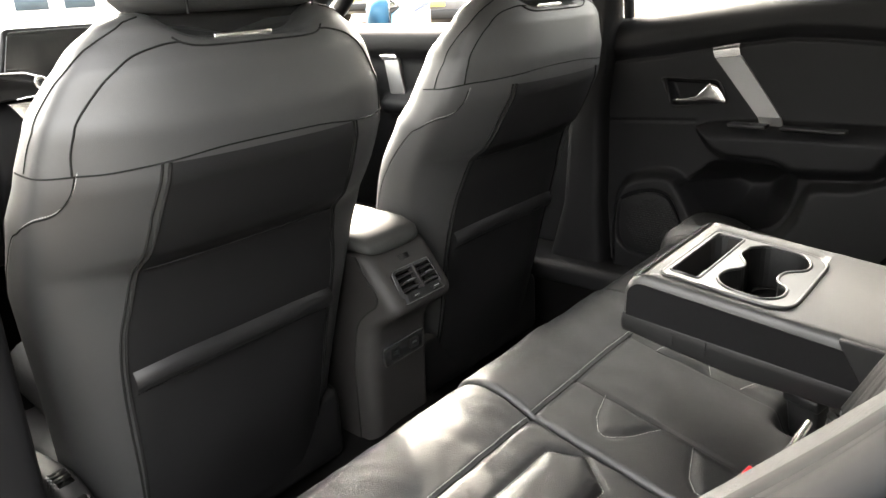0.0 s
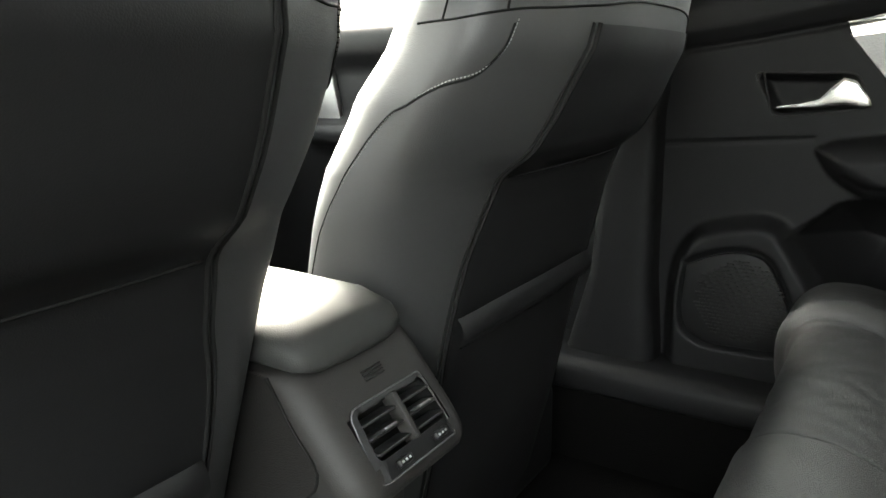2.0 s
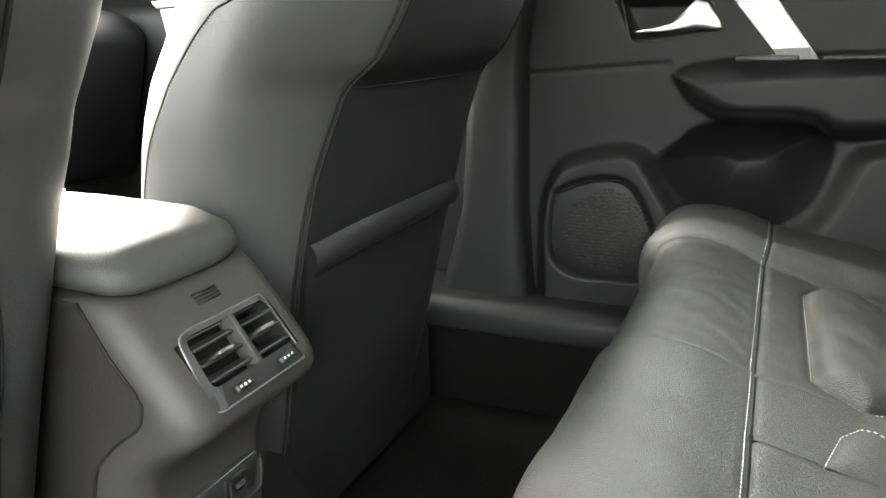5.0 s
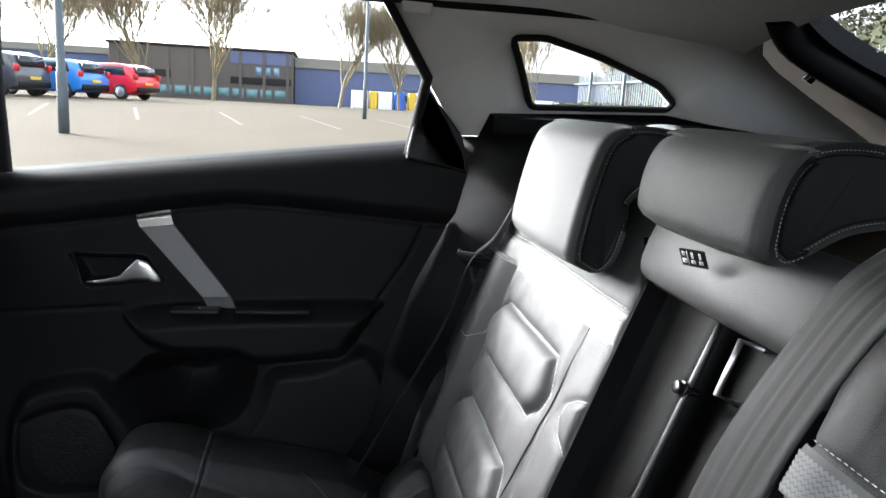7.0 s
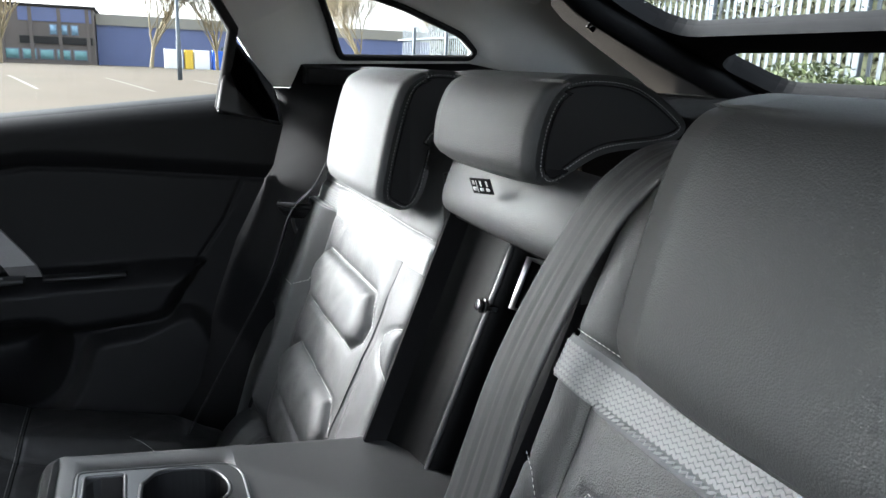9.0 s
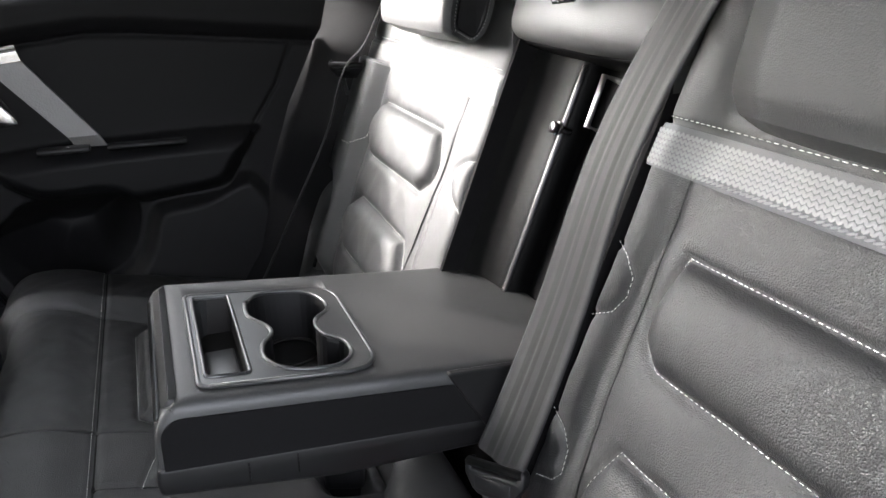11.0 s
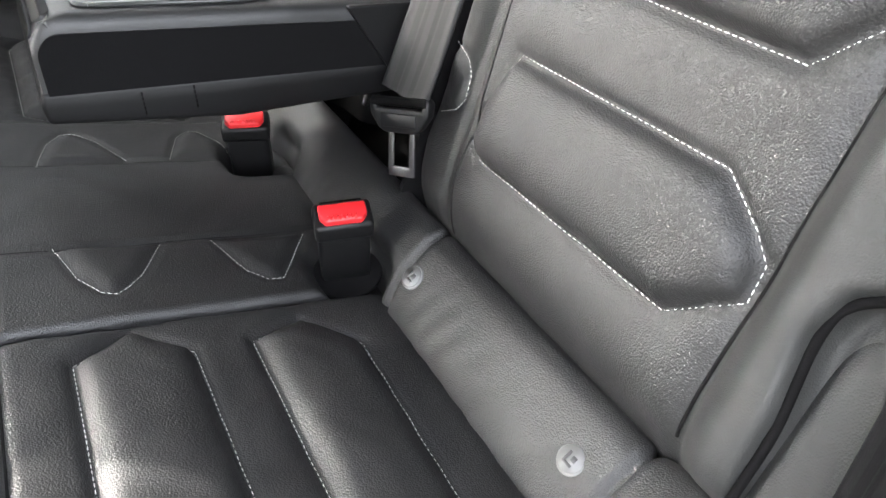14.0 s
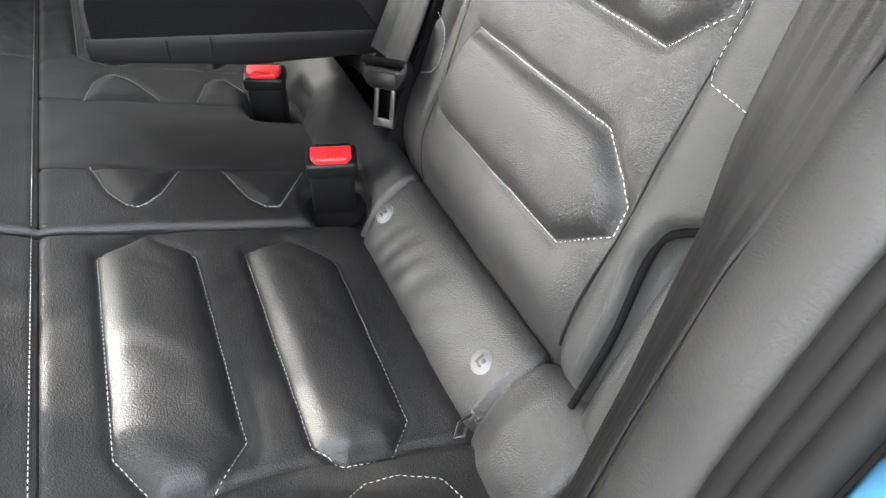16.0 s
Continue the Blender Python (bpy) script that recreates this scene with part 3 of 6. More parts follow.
# padded roll between cushion and backrest, with the anchor-point buttons
roll_prof = [(0.182, 0.590), (0.177, 0.622), (0.163, 0.651), (0.142, 0.673), (0.124, 0.684), (0.108, 0.680), (0.098, 0.65)]


def roll_relief(X, S):
    h = (0.0009 * np.sin((X + 0.45 * S) / 0.0047 + 2.2 * np.sin(X / 0.04)) + 0.0007 * np.sin((X - 0.3 * S) / 0.0105 + 1.5 * np.sin(X / 0.03))) * np.exp(-((S - 0.055) / 0.03) ** 2) * (0.35 + 0.65 * np.exp(-((np.abs(X - MID) - 0.33) / 0.07) ** 2))
    for x in (-0.475, -0.205):
        for a in (x, 2 * MID - x):
            h = h - 0.007 * np.exp(-((X - a) / 0.0035) ** 2)
    for x, y in BUCKLES:
        h = h - 0.024 * np.exp(-((X - x) / 0.036) ** 4) * (1 - ramp(S, 0.05, 0.085))
    out = ramp(np.abs(X - MID), 0.49, 0.53)
    return h + 0.012 * out


up = Upholstery(roll_prof, roll_relief, 120)
roll = part("seat_roll", up.mesh(-0.575, 2 * MID + 0.575, 0.003, 0.003, 0.012, 0.04), LEATHER, bench, "padded roll behind the cushion")
for x in (-0.475, -0.205):
    for a in (x, 2 * MID - x):
        part("seam", up.cord([(a, 0.02), (a, 0.06), (a + 0.004 * (1 if a > 0 else -1), 0.115)], 0.0024, -0.006), DARKTHREAD, roll)


def anchor_button(at):
    b = thing("anchor_button", at, "round satin metal child-seat anchor marker on the seat roll", "badge", "child-seat anchor markers")
    m = Matrix.Translation(at) @ Vector((0, 0.62, 0.78)).to_track_quat("Z", "Y").to_matrix().to_4x4()
    part("rim", turned(disc((0, 0, 0.004), (0, 0, 1), 0.0115, 0.004, 24, 0.0012), m), BADGE, b)
    part("face", turned(disc((0, 0, 0.006), (0, 0, 1), 0.0096, 0.0014, 24), m), BADGE, b)
    part("pictogram", join(turned(box(-0.004, -0.002, -0.005, 0.004, 0.0066, 0.0075), m), turned(box(-0.003, 0.004, -0.005, -0.003, 0.0066, 0.0075), m), turned(box(0.0005, 0.004, -0.001, 0.003, 0.0066, 0.0075), m)), BADGEPRINT, b, "dark pictogram bars")
    return b


for at in ((-0.221, 0.153, 0.657), (-0.443, 0.149, 0.659), (2 * MID + 0.221, 0.153, 0.657), (2 * MID + 0.443, 0.149, 0.659)):
    anchor_button(at)

# ---- rear backrests ----
OB, DB, NB = np.array([0, 0.128, 0.68]), np.array([0, -0.343, 0.939]), np.array([0, 0.939, 0.343])


def bp(s, off=0.0):
    p = OB + DB * s + NB * off
    return (p[1], p[2])


back_prof = [bp(-0.035, -0.055), bp(-0.004, -0.026), bp(0.026, -0.008), bp(0.06, -0.001), bp(0.1), bp(0.2), bp(0.3), bp(0.4), bp(0.48), bp(0.53, -0.006), (-0.085, 1.208), (-0.115, 1.208), (-0.135, 1.18), (-0.140, 1.10)]
bq = Upholstery(back_prof, lambda X, S: 0 * X, 300)
SO = float(bq.s[int(np.argmin(np.abs(bq.q[:, 1] - bp(0.2)[1]) + (bq.s > 0.45)))]) - 0.2      # arc length at the foot of the backrest
L1 = [(-0.209, 0.104), (-0.214, 0.14), (-0.233, 0.180), (-0.435, 0.185), (-0.468, 0.164), (-0.480, 0.150), (-0.481, 0.126), (-0.440, 0.092), (-0.228, 0.090)]
L3 = [(-0.207, 0.290), (-0.223, 0.334), (-0.447, 0.336), (-0.478, 0.312), (-0.480, 0.284), (-0.447, 0.249), (-0.234, 0.248), (-0.212, 0.265)]
S1 = [(-0.130, 0.318), (-0.150, 0.311), (-0.168, 0.298), (-0.170, 0.281), (-0.158, 0.264), (-0.131, 0.250)]
S2 = [(-0.130, 0.159), (-0.160, 0.152), (-0.174, 0.143), (-0.177, 0.122), (-0.168, 0.110), (-0.140, 0.097)]


def up_s(pts):
    return [(x, s + SO) for x, s in pts]


NOTCH = [(-0.538, -0.2), (-0.538, 0.09), (-0.530, 0.140), (-0.536, 0.165), (-0.562, 0.184), (-0.70, 0.190), (-0.70, -0.2)]


def back_relief(X, S, sign):
    A = X if sign < 0 else 2 * MID - X
    s = S - SO
    h = pads(A, S, [up_s(L1), up_s(L3)], 0.010, 0.026)
    h = h + pads(A, S, [up_s(S1), up_s(S2)], 0.003, 0.012, 0.002, 0.003, 0.0015)
    low = 1 - ramp(s, 0.385, 0.392)
    h = h - 0.0035 * np.exp(-((A + 0.190 + 0.03 * (0.38 - s) * 0.6) / 0.006) ** 2) * low
    h = h + 0.024 * ramp(-A, 0.482, 0.515) * ramp(s, 0.0, 0.06) * (0.35 + 0.65 * low) - 0.004 * np.exp(-((A + 0.487) / 0.005) ** 2) * low
    h = h + 0.008 * low * ramp(-A, 0.17, 0.24) * ramp(A, -0.50, -0.46) * ramp(s, 0.0, 0.06)
    h = h - 0.003 * np.exp(-((s - 0.423) / 0.003) ** 2)
    h = h - 0.008 * np.clip((A + 0.198) / 0.071, 0, 1) ** 1.3      # the inner edge falls away towards the armrest
    h = h - 0.026 * ramp(dist_poly(A, s, NOTCH), -0.008, 0.004)
    return h + wrinkle(X, S, 0.0008, 0.023) + wrinkle(S, X, 0.0005, 0.012)


def fabric_band(up, x0, x1, s0, s1, parent):
    """The woven band: a backing with rows of leaf-shaped yarns."""
    base = part("fabric_band", up.mesh(x0, x1, 0.004, 0.004, 0.004, 0.004, s0, s1), FABRIC, parent, "pale grey woven fabric band")
    vs, fs = [], []
    pitch, row = 0.0056, 0.0042
    cells = []
    k = 0
    s = s0 + 0.004
    while s < s1 - 0.003:
        x = x0 + 0.004
        while x < x1 - 0.004:
            cells.append((x, s, 1 if int(round((x - x0) / pitch * 2)) % 2 else -1))
            x += pitch / 2
        s += row
        k += 1
    X, S = np.array([c[0] for c in cells]), np.array([c[1] for c in cells])
    Pt, N = up.at(X, S)
    Px, _ = up.at(X + 0.001, S)
    Ps, _ = up.at(X, S + 0.001)
    for i, (x, s, lean) in enumerate(cells):
        c, n = Vector(Pt[i]) + Vector(N[i]) * 0.0014, Vector(N[i])
        ex, es = (Vector(Px[i] - Pt[i])).normalized(), (Vector(Ps[i] - Pt[i])).normalized()
        d = (es + ex * 0.75 * lean).normalized()
        w = d.cross(n)
        o = len(vs)
        a = 0.0031
        vs.extend((c - d * a, c - d * a * 0.4 + w * 0.0012, c + d * a * 0.4 + w * 0.0012, c + d * a, c + d * a * 0.4 - w * 0.0012, c - d * a * 0.4 - w * 0.0012, c + n * 0.0005))
        fs.extend(((o + j, o + (j + 1) % 6, o + 6) for j in range(6)))
    y = part("yarn", (vs, fs), FABRICYARN, base, "white leaf-shaped yarns")
    y["kind"] = "stuff"


def backrest(sign):
    t = bench
    up = Upholstery(back_prof, lambda X, S: back_relief(X, S, sign), 300)
    fl = (lambda q: q) if sign < 0 else flip
    rng = lambda a, b: (a, b) if sign < 0 else (2 * MID - b, 2 * MID - a)
    body = part("backrest", up.mesh(*rng(-0.602, -0.127), 0.0035, 0.0035, 0.016, 0.10), [LEATHER, LITSATIN], t)
    for pg in body.data.polygons:
        c = pg.center + where(t)
        a = c.x if sign < 0 else 2 * MID - c.x
        pg.material_index = int(a < -0.488 or c.z > bp(0.422)[1])
    for p in (L1, L3):
        part("stitching", up.stitches(fl(up_s(p)), loop=True, lift=0.0014), THREAD, body, "white contrast stitching")
    for p in (S1, S2):
        part("stitching", up.stitches(fl(up_s(p)), lift=0.001), THREAD, body, "white contrast stitching")
    up2 = Upholstery(back_prof, lambda X, S: back_relief(X, S, sign) + 0.0012, 300)
    fabric_band(up2, *rng(-0.590, -0.128), 0.385 + SO, 0.421 + SO, t)
    part("stitching", up.stitches(fl([(-0.55, 0.4265 + SO), (-0.135, 0.4265 + SO)]), 0.0045, 0.002, lift=0.001), THREAD, body, "white contrast stitching")
    part("stitching", up.stitches(fl(up_s([(-0.488, 0.30), (-0.493, 0.268), (-0.512, 0.249), (-0.560, 0.245)])), lift=0.001), THREAD, body, "white contrast stitching")
    part("seam", up.cord(fl(up_s([(-0.190, 0.385), (-0.197, 0.25), (-0.207, 0.12), (-0.213, 0.01)])), 0.0009, 0.0), DARKTHREAD, body)
    part("seam", up.cord(fl(up_s([(-0.487, 0.385), (-0.487, 0.2), (-0.484, 0.03)])), 0.0014, 0.0), DARKTHREAD, body)
    # back shell
    part("back_shell", prism([(-0.07, 0.62), (-0.07, 0.80), (-0.155, 1.08), (-0.15, 1.16), (-0.12, 1.17), (0.02, 0.72)], "x", *rng(-0.54, -0.14), 0.01), CARPET, t)
    return t


backrest(-1)
backrest(1)


def outer_bolster(sign):
    """The fixed pad between backrest and body, below the wing."""
    prof = [bp(-0.12, -0.02), bp(-0.06, 0.000), bp(0.0, 0.006), bp(0.06, 0.010), bp(0.12, 0.008), bp(0.150, 0.000), bp(0.165, -0.014), bp(0.168, -0.05)]
    up = Upholstery(prof, lambda X, S: wrinkle(X, S, 0.0005, 0.02), 80)
    x0, x1 = (-0.650, -0.537) if sign < 0 else (2 * MID + 0.537, 2 * MID + 0.650)
    t = part("side_bolster", up.mesh(x0, x1, 0.005, 0.005, 0.014, 0.05), LITSATIN, bench)
    e = [(-0.537, 0.022), (-0.5372, 0.05), (-0.536, 0.09), (-0.529, 0.140), (-0.534, 0.163), (-0.560, 0.181), (-0.60, 0.186)]
    pts = [(x if sign < 0 else 2 * MID - x, *bp(s, 0.014)) for x, s in e]
    part("piping", tube(pts[:-1] + [(pts[-2][0] + sign * 0.03, *bp(0.184, 0.0))], 0.0028, 8, 60), CLOTH, t)


outer_bolster(-1)
outer_bolster(1)


def inset_loop(q, d):
    """A closed loop of points moved inwards by d."""
    t = np.roll(q, -1, 0) - np.roll(q, 1, 0)
    n = np.stack([-t[:, 1], t[:, 0]], 1)
    n /= np.linalg.norm(n, axis=1)[:, None] + 1e-9
    area = 0.5 * np.sum(q[:, 0] * np.roll(q[:, 1], -1) - np.roll(q[:, 0], -1) * q[:, 1])
    return q + n * d * (1 if area > 0 else -1)


def headrest(x0, x1, outline, label, lean=0.0, soft=0.02):
    t = thing("rear_headrest", ((x0 + x1) / 2, -0.08, 1.2), label, "headrest", "rear headrests")
    q = smooth_line(list(outline) + [outline[0]], 121)[:-1]
    R = 0.009
    rows = []
    bend = lambda x, y: y - 0.010 * (abs(x - (x0 + x1) / 2) / ((x1 - x0) / 2)) ** 3 * float(y > -0.02)
    for k in range(6):
        w = k / 5 * math.pi / 2
        rows.append((x0 + R * (1 - math.sin(w)), R * (1 - math.sin(w)) ** 1.6))
    rows += [(x, 0.0) for x in np.linspace(x0 + R, x1 - R, 14)[1:-1]]
    rows += [(x0 + x1 - x, d) for x, d in reversed(rows[:6])]
    zc = float(np.mean(q[:, 1]))
    zb = float(q[:, 1].min())

    def side(x, z):
        """Narrower at the rounded lower corners."""
        k = min(1.0, max(0.0, (zb + soft - z) / soft))
        return (x - (x0 + x1) / 2) * (1 - lean * (z - zc) - 1.7 * soft / (x1 - x0) * (1 - math.sqrt(1 - k * k))) + (x0 + x1) / 2

    P = np.array([[(side(x, z), bend(x, y), z) for y, z in inset_loop(q, d)] for x, d in rows])
    v, f = sheet(np.concatenate([P, P[:, :1]], 1))
    m = len(q) + 1
    f = list(f) + [tuple(range(m - 1)), tuple((len(rows) - 1) * m + j for j in range(m - 1))]
    pad = part("pad", (v, f), LITSATIN, t)
    for x, out in ((x0, -1), (x1, 1)):
        lp = inset_loop(q, 0.0082)
        ring = [(side(x + out * 0.0003, z), bend(x, y), z) for y, z in lp]
        part("side_panel", (ring + [(side(x - out * 0.004, z), bend(x, y), z) for y, z in lp], [tuple(range(len(ring)))] + [(j, (j + 1) % len(ring), len(ring) + (j + 1) % len(ring), len(ring) + j) for j in range(len(ring))]), SIDELEATHER, t, "black matt side panel", smooth=False)
        seam = np.array([(side(x + out * 0.0003, z), bend(x, y), z) for y, z in inset_loop(q, 0.0082)])
        part("seam", tube(np.concatenate([seam, seam[:1]]), 0.0009, 5), DARKTHREAD, t)
        st = even(np.array([(side(x - out * 0.0004, z), bend(x, y), z) for y, z in inset_loop(q, 0.0052)]), 241)
        part("stitching", join(*[tube([st[i], st[i + 1]], 0.00042, 4) for i in range(0, 240, 2)]), DULLTHREAD, t, "grey contrast stitching")
    for px in ((x0 * 0.65 + x1 * 0.35), (x0 * 0.35 + x1 * 0.65)):
        part("post", tube([(px, -0.085, 1.14), (px, -0.085, 1.23)], 0.006, 8), CHROME, t)
    return t


HEAD = [(0.034, 1.118), (0.036, 1.135), (0.026, 1.19), (0.012, 1.240), (-0.004, 1.259), (-0.035, 1.268), (-0.075, 1.264), (-0.108, 1.248), (-0.115, 1.230), (-0.100, 1.216), (-0.066, 1.211), (-0.042, 1.199), (-0.026, 1.178), (-0.012, 1.128), (0.006, 1.106)]
HEAD_L = [(0.036, 1.106), (0.039, 1.128), (0.030, 1.175), (0.016, 1.222), (0.002, 1.246), (-0.020, 1.257), *HEAD[6:13], (-0.010, 1.130), (-0.002, 1.100), (0.018, 1.093)]
headrest(-0.505, -0.255, HEAD_L, "grey-green lit black leather rear headrest folded over the backrest top", soft=0.030)
headrest(2 * MID + 0.170, 2 * MID + 0.435, HEAD, "black leather rear headrest in a patch of sunlight")
HEADC = [(0.005, 1.188), (0.010, 1.200), (0.006, 1.232), (-0.008, 1.258), (-0.040, 1.270), (-0.090, 1.266), (-0.135, 1.240), (-0.140, 1.226), (-0.120, 1.216), (-0.06, 1.208), (-0.02, 1.186), (-0.006, 1.182)]
headrest(MID - 0.110, MID + 0.100, HEADC, "small black leather centre rear headrest")

# centre backrest: recess left by the lowered armrest, with the padded top
t = bench
part("top_pad", sock([((x, *bp(0.505, -0.012)), w, d, tuple(DB), tuple(NB)) for x, w, d in ((-0.130, 0.036, 0.02), (-0.120, 0.040, 0.026), (0.013, 0.042, 0.028), (0.145, 0.040, 0.026), (0.156, 0.036, 0.02))], 28, 3), SMOOTH, t)
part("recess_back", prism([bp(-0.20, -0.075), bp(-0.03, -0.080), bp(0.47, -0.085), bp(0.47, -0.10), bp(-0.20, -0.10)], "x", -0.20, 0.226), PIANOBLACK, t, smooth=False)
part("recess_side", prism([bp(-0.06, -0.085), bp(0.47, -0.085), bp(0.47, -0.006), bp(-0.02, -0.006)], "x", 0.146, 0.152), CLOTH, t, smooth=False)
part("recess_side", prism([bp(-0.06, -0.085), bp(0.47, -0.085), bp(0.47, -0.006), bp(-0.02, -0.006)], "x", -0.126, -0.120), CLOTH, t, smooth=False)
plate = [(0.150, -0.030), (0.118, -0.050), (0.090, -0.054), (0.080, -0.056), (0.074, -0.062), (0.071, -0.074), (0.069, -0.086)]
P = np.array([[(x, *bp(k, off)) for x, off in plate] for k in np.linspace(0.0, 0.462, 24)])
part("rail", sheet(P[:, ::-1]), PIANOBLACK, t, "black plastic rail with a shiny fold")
# highlight of the fold, drawn as a paler, glossier cord
part("fold_glint", tube([(0.079, *bp(k, -0.0565)) for k in np.linspace(0.02, 0.458, 20)], 0.0035, 10), RAILGLINT, t, "paler glossy cord for the highlight along the rail's fold")
part("stud", join(disc((0.073, *bp(0.386, -0.052)), NB, 0.0042, 0.022, 14, 0.001), disc((0.073, *bp(0.386, -0.046)), NB, 0.0085, 0.004, 20, 0.001), disc((0.073, *bp(0.386, -0.040)), NB, 0.0068, 0.005, 20, 0.0015)), GLOSS, t, "dark steel striker stud")
part("latch_bar", tube([(0.046, *bp(0.452, -0.085)), (0.045, *bp(0.452, -0.060)), (0.043, *bp(0.398, -0.060)), (0.043, *bp(0.396, -0.085))], 0.0034, 10), STEEL, t, "bare steel latch bar")
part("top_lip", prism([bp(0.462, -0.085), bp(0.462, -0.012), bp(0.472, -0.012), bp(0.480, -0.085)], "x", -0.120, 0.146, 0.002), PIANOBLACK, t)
part("stop", prism([bp(0.150, -0.085), bp(0.158, -0.030), bp(0.180, -0.034), bp(0.186, -0.085)], "x", -0.02, 0.078, 0.004), PLASTIC, t, "black plastic hinge fitting")
part("stop_arm", prism([bp(0.145, -0.085), bp(0.152, -0.012), bp(0.172, -0.018), bp(0.190, -0.085)], "x", 0.078, 0.122, 0.006), PLASTIC, t)

# ---- folded-down armrest ----
AX0, AX1 = -0.086, 0.166
top_out = [(0.392, 0.800), (0.391, 0.862), (0.384, 0.874), (0.372, 0.880), (0.20, 0.862), (0.06, 0.848), (-0.02, 0.838), (-0.03, 0.78), (0.10, 0.775), (0.25, 0.782)]
CUPS = ((0.077, 0.259, 0.036), (-0.027, 0.259, 0.034))


def arm_top(y):
    return 0.8805 - (0.372 - y) * math.tan(math.radians(5.9))


bm = bmesh.new()
# body as a frame around the tray opening
TR = (-0.067, 0.119, 0.203, 0.354)
bd = prism(top_out, "x", AX0, AX1, 0.0)
me0 = bpy.data.meshes.new("armrest_body")
me0.from_pydata([tuple(v) for v in bd[0]], [], bd[1])
bm.from_mesh(me0)
bmesh.ops.bevel(bm, geom=[e for e in bm.edges if e.calc_length() > 0.2 or abs(e.verts[0].co.x - e.verts[1].co.x) < 1e-6 and e.verts[0].co.z > 0.83 and e.verts[1].co.z > 0.83], offset=0.014, segments=4, profile=0.6, affect="EDGES")
body = arm = part("armrest", bm, SMOOTH, bench, "folded-down leather armrest with cup holders")
cut = new("tray_cut", bpy.data.meshes.new("tray_cut"))
cv, cf = prism(round_poly([(TR[0] + 0.006, TR[2] + 0.006), (TR[1] - 0.006, TR[2] + 0.006), (TR[1] - 0.006, TR[3] - 0.006), (TR[0] + 0.006, TR[3] - 0.006)], 0.03), "z", 0.812, 0.95)
cut.data.from_pydata([tuple(v) for v in cv], [], cf)
md = body.modifiers.new("tray", "BOOLEAN")
cut.parent = None
md.object, md.operation, md.solver = cut, "DIFFERENCE", "EXACT"
bpy.context.view_layer.update()
ev = body.evaluated_get(bpy.context.evaluated_depsgraph_get())
done = bpy.data.meshes.new_from_object(ev)
body.modifiers.clear()
body.data = done
bpy.data.objects.remove(cut)


def tray_plate():
    """Outline, slot and double cup opening of the tray, in x and y."""
    rear = round_poly([(TR[0], TR[3]), (TR[0], TR[2]), (TR[1], TR[2]), (TR[1], TR[3])], 0.034, 7)
    front = round_poly([(TR[0], TR[2]), (TR[0], TR[3]), (TR[1], TR[3]), (TR[1], TR[2])], 0.009, 4)
    outer = front[5:10] + front[10:15] + [p for p in reversed(rear[8:24])]
    slot = round_poly([(-0.054, 0.312), (0.110, 0.312), (0.110, 0.348), (-0.054, 0.348)], 0.005)
    cups = soft_loop([(0.088, 0.298), (0.110, 0.280), (0.110, 0.238), (0.086, 0.2205), (0.060, 0.2205), (0.040, 0.236), (0.022, 0.240), (0.004, 0.236), (-0.010, 0.222), (-0.038, 0.2215), (-0.057, 0.240), (-0.055, 0.278), (-0.034, 0.296), (-0.006, 0.295), (0.014, 0.284), (0.032, 0.285), (0.057, 0.299)], 72)
    return outer, slot, cups


outer, slot, cups = tray_plate()
tray = part("tray", panel(outer, [slot, cups], lambda u, v, w: (u, v, arm_top(v) + 0.0022 - w), 0.007), TRAY, arm, "satin grey cup holder surround", smooth=False)
for lp, r, lift in ((outer, 0.0024, 0.0008), (slot, 0.0020, 0.0020), (cups, 0.0022, 0.0020)):
    part("rounded_edge", tube([(u, v, arm_top(v) + lift) for u, v in list(lp) + [lp[0]]], r, 8), TRAY, tray)


def well(loop, depth, draw=1.0):
    """An open pocket below the loop; draw narrows it towards its floor."""
    n = len(loop)
    cx, cy = sum(u for u, _ in loop) / n, sum(v for _, v in loop) / n
    low = [(cx + (u - cx) * draw, cy + (v - cy) * draw) for u, v in loop]
    vs = [(u, v, arm_top(v) + 0.001) for u, v in loop] + [(u, v, 0.868 - depth) for u, v in low]
    fs = [(i, (i + 1) % n, n + (i + 1) % n, n + i) for i in range(n)] + [tuple(range(n, 2 * n))]
    return vs, fs


part("slot_well", well(slot, 0.030, 0.97), GREYPLASTIC, arm, "dark storage slot", smooth=False)
# lit near part of the slot floor, put in as a paler sheet
part("slot_lit_floor", box(-0.048, 0.055, 0.316, 0.344, 0.8395, 0.846, 0.002), TRAY, arm, "paler sheet for the lit part of the storage slot's floor")
part("cup_well", well(cups, 0.053, 0.95), PLASTIC, arm, "black double cup holder", smooth=False)
for x, y, r in CUPS:
    part("ridge", tube([(x + 0.8 * r * math.cos(a), y + 0.8 * r * math.sin(a), 0.817) for a in np.linspace(0, 2 * math.pi, 25)], 0.0018, 6), GREYPLASTIC, arm)
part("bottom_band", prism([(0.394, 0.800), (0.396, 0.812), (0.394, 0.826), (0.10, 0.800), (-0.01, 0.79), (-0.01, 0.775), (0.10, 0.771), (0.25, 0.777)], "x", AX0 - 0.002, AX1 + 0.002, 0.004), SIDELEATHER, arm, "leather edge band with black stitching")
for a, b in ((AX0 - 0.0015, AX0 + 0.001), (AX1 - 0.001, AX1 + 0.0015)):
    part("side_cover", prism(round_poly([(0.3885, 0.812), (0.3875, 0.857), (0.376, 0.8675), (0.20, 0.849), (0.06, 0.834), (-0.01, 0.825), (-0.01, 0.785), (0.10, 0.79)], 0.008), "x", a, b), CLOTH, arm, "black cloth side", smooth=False)
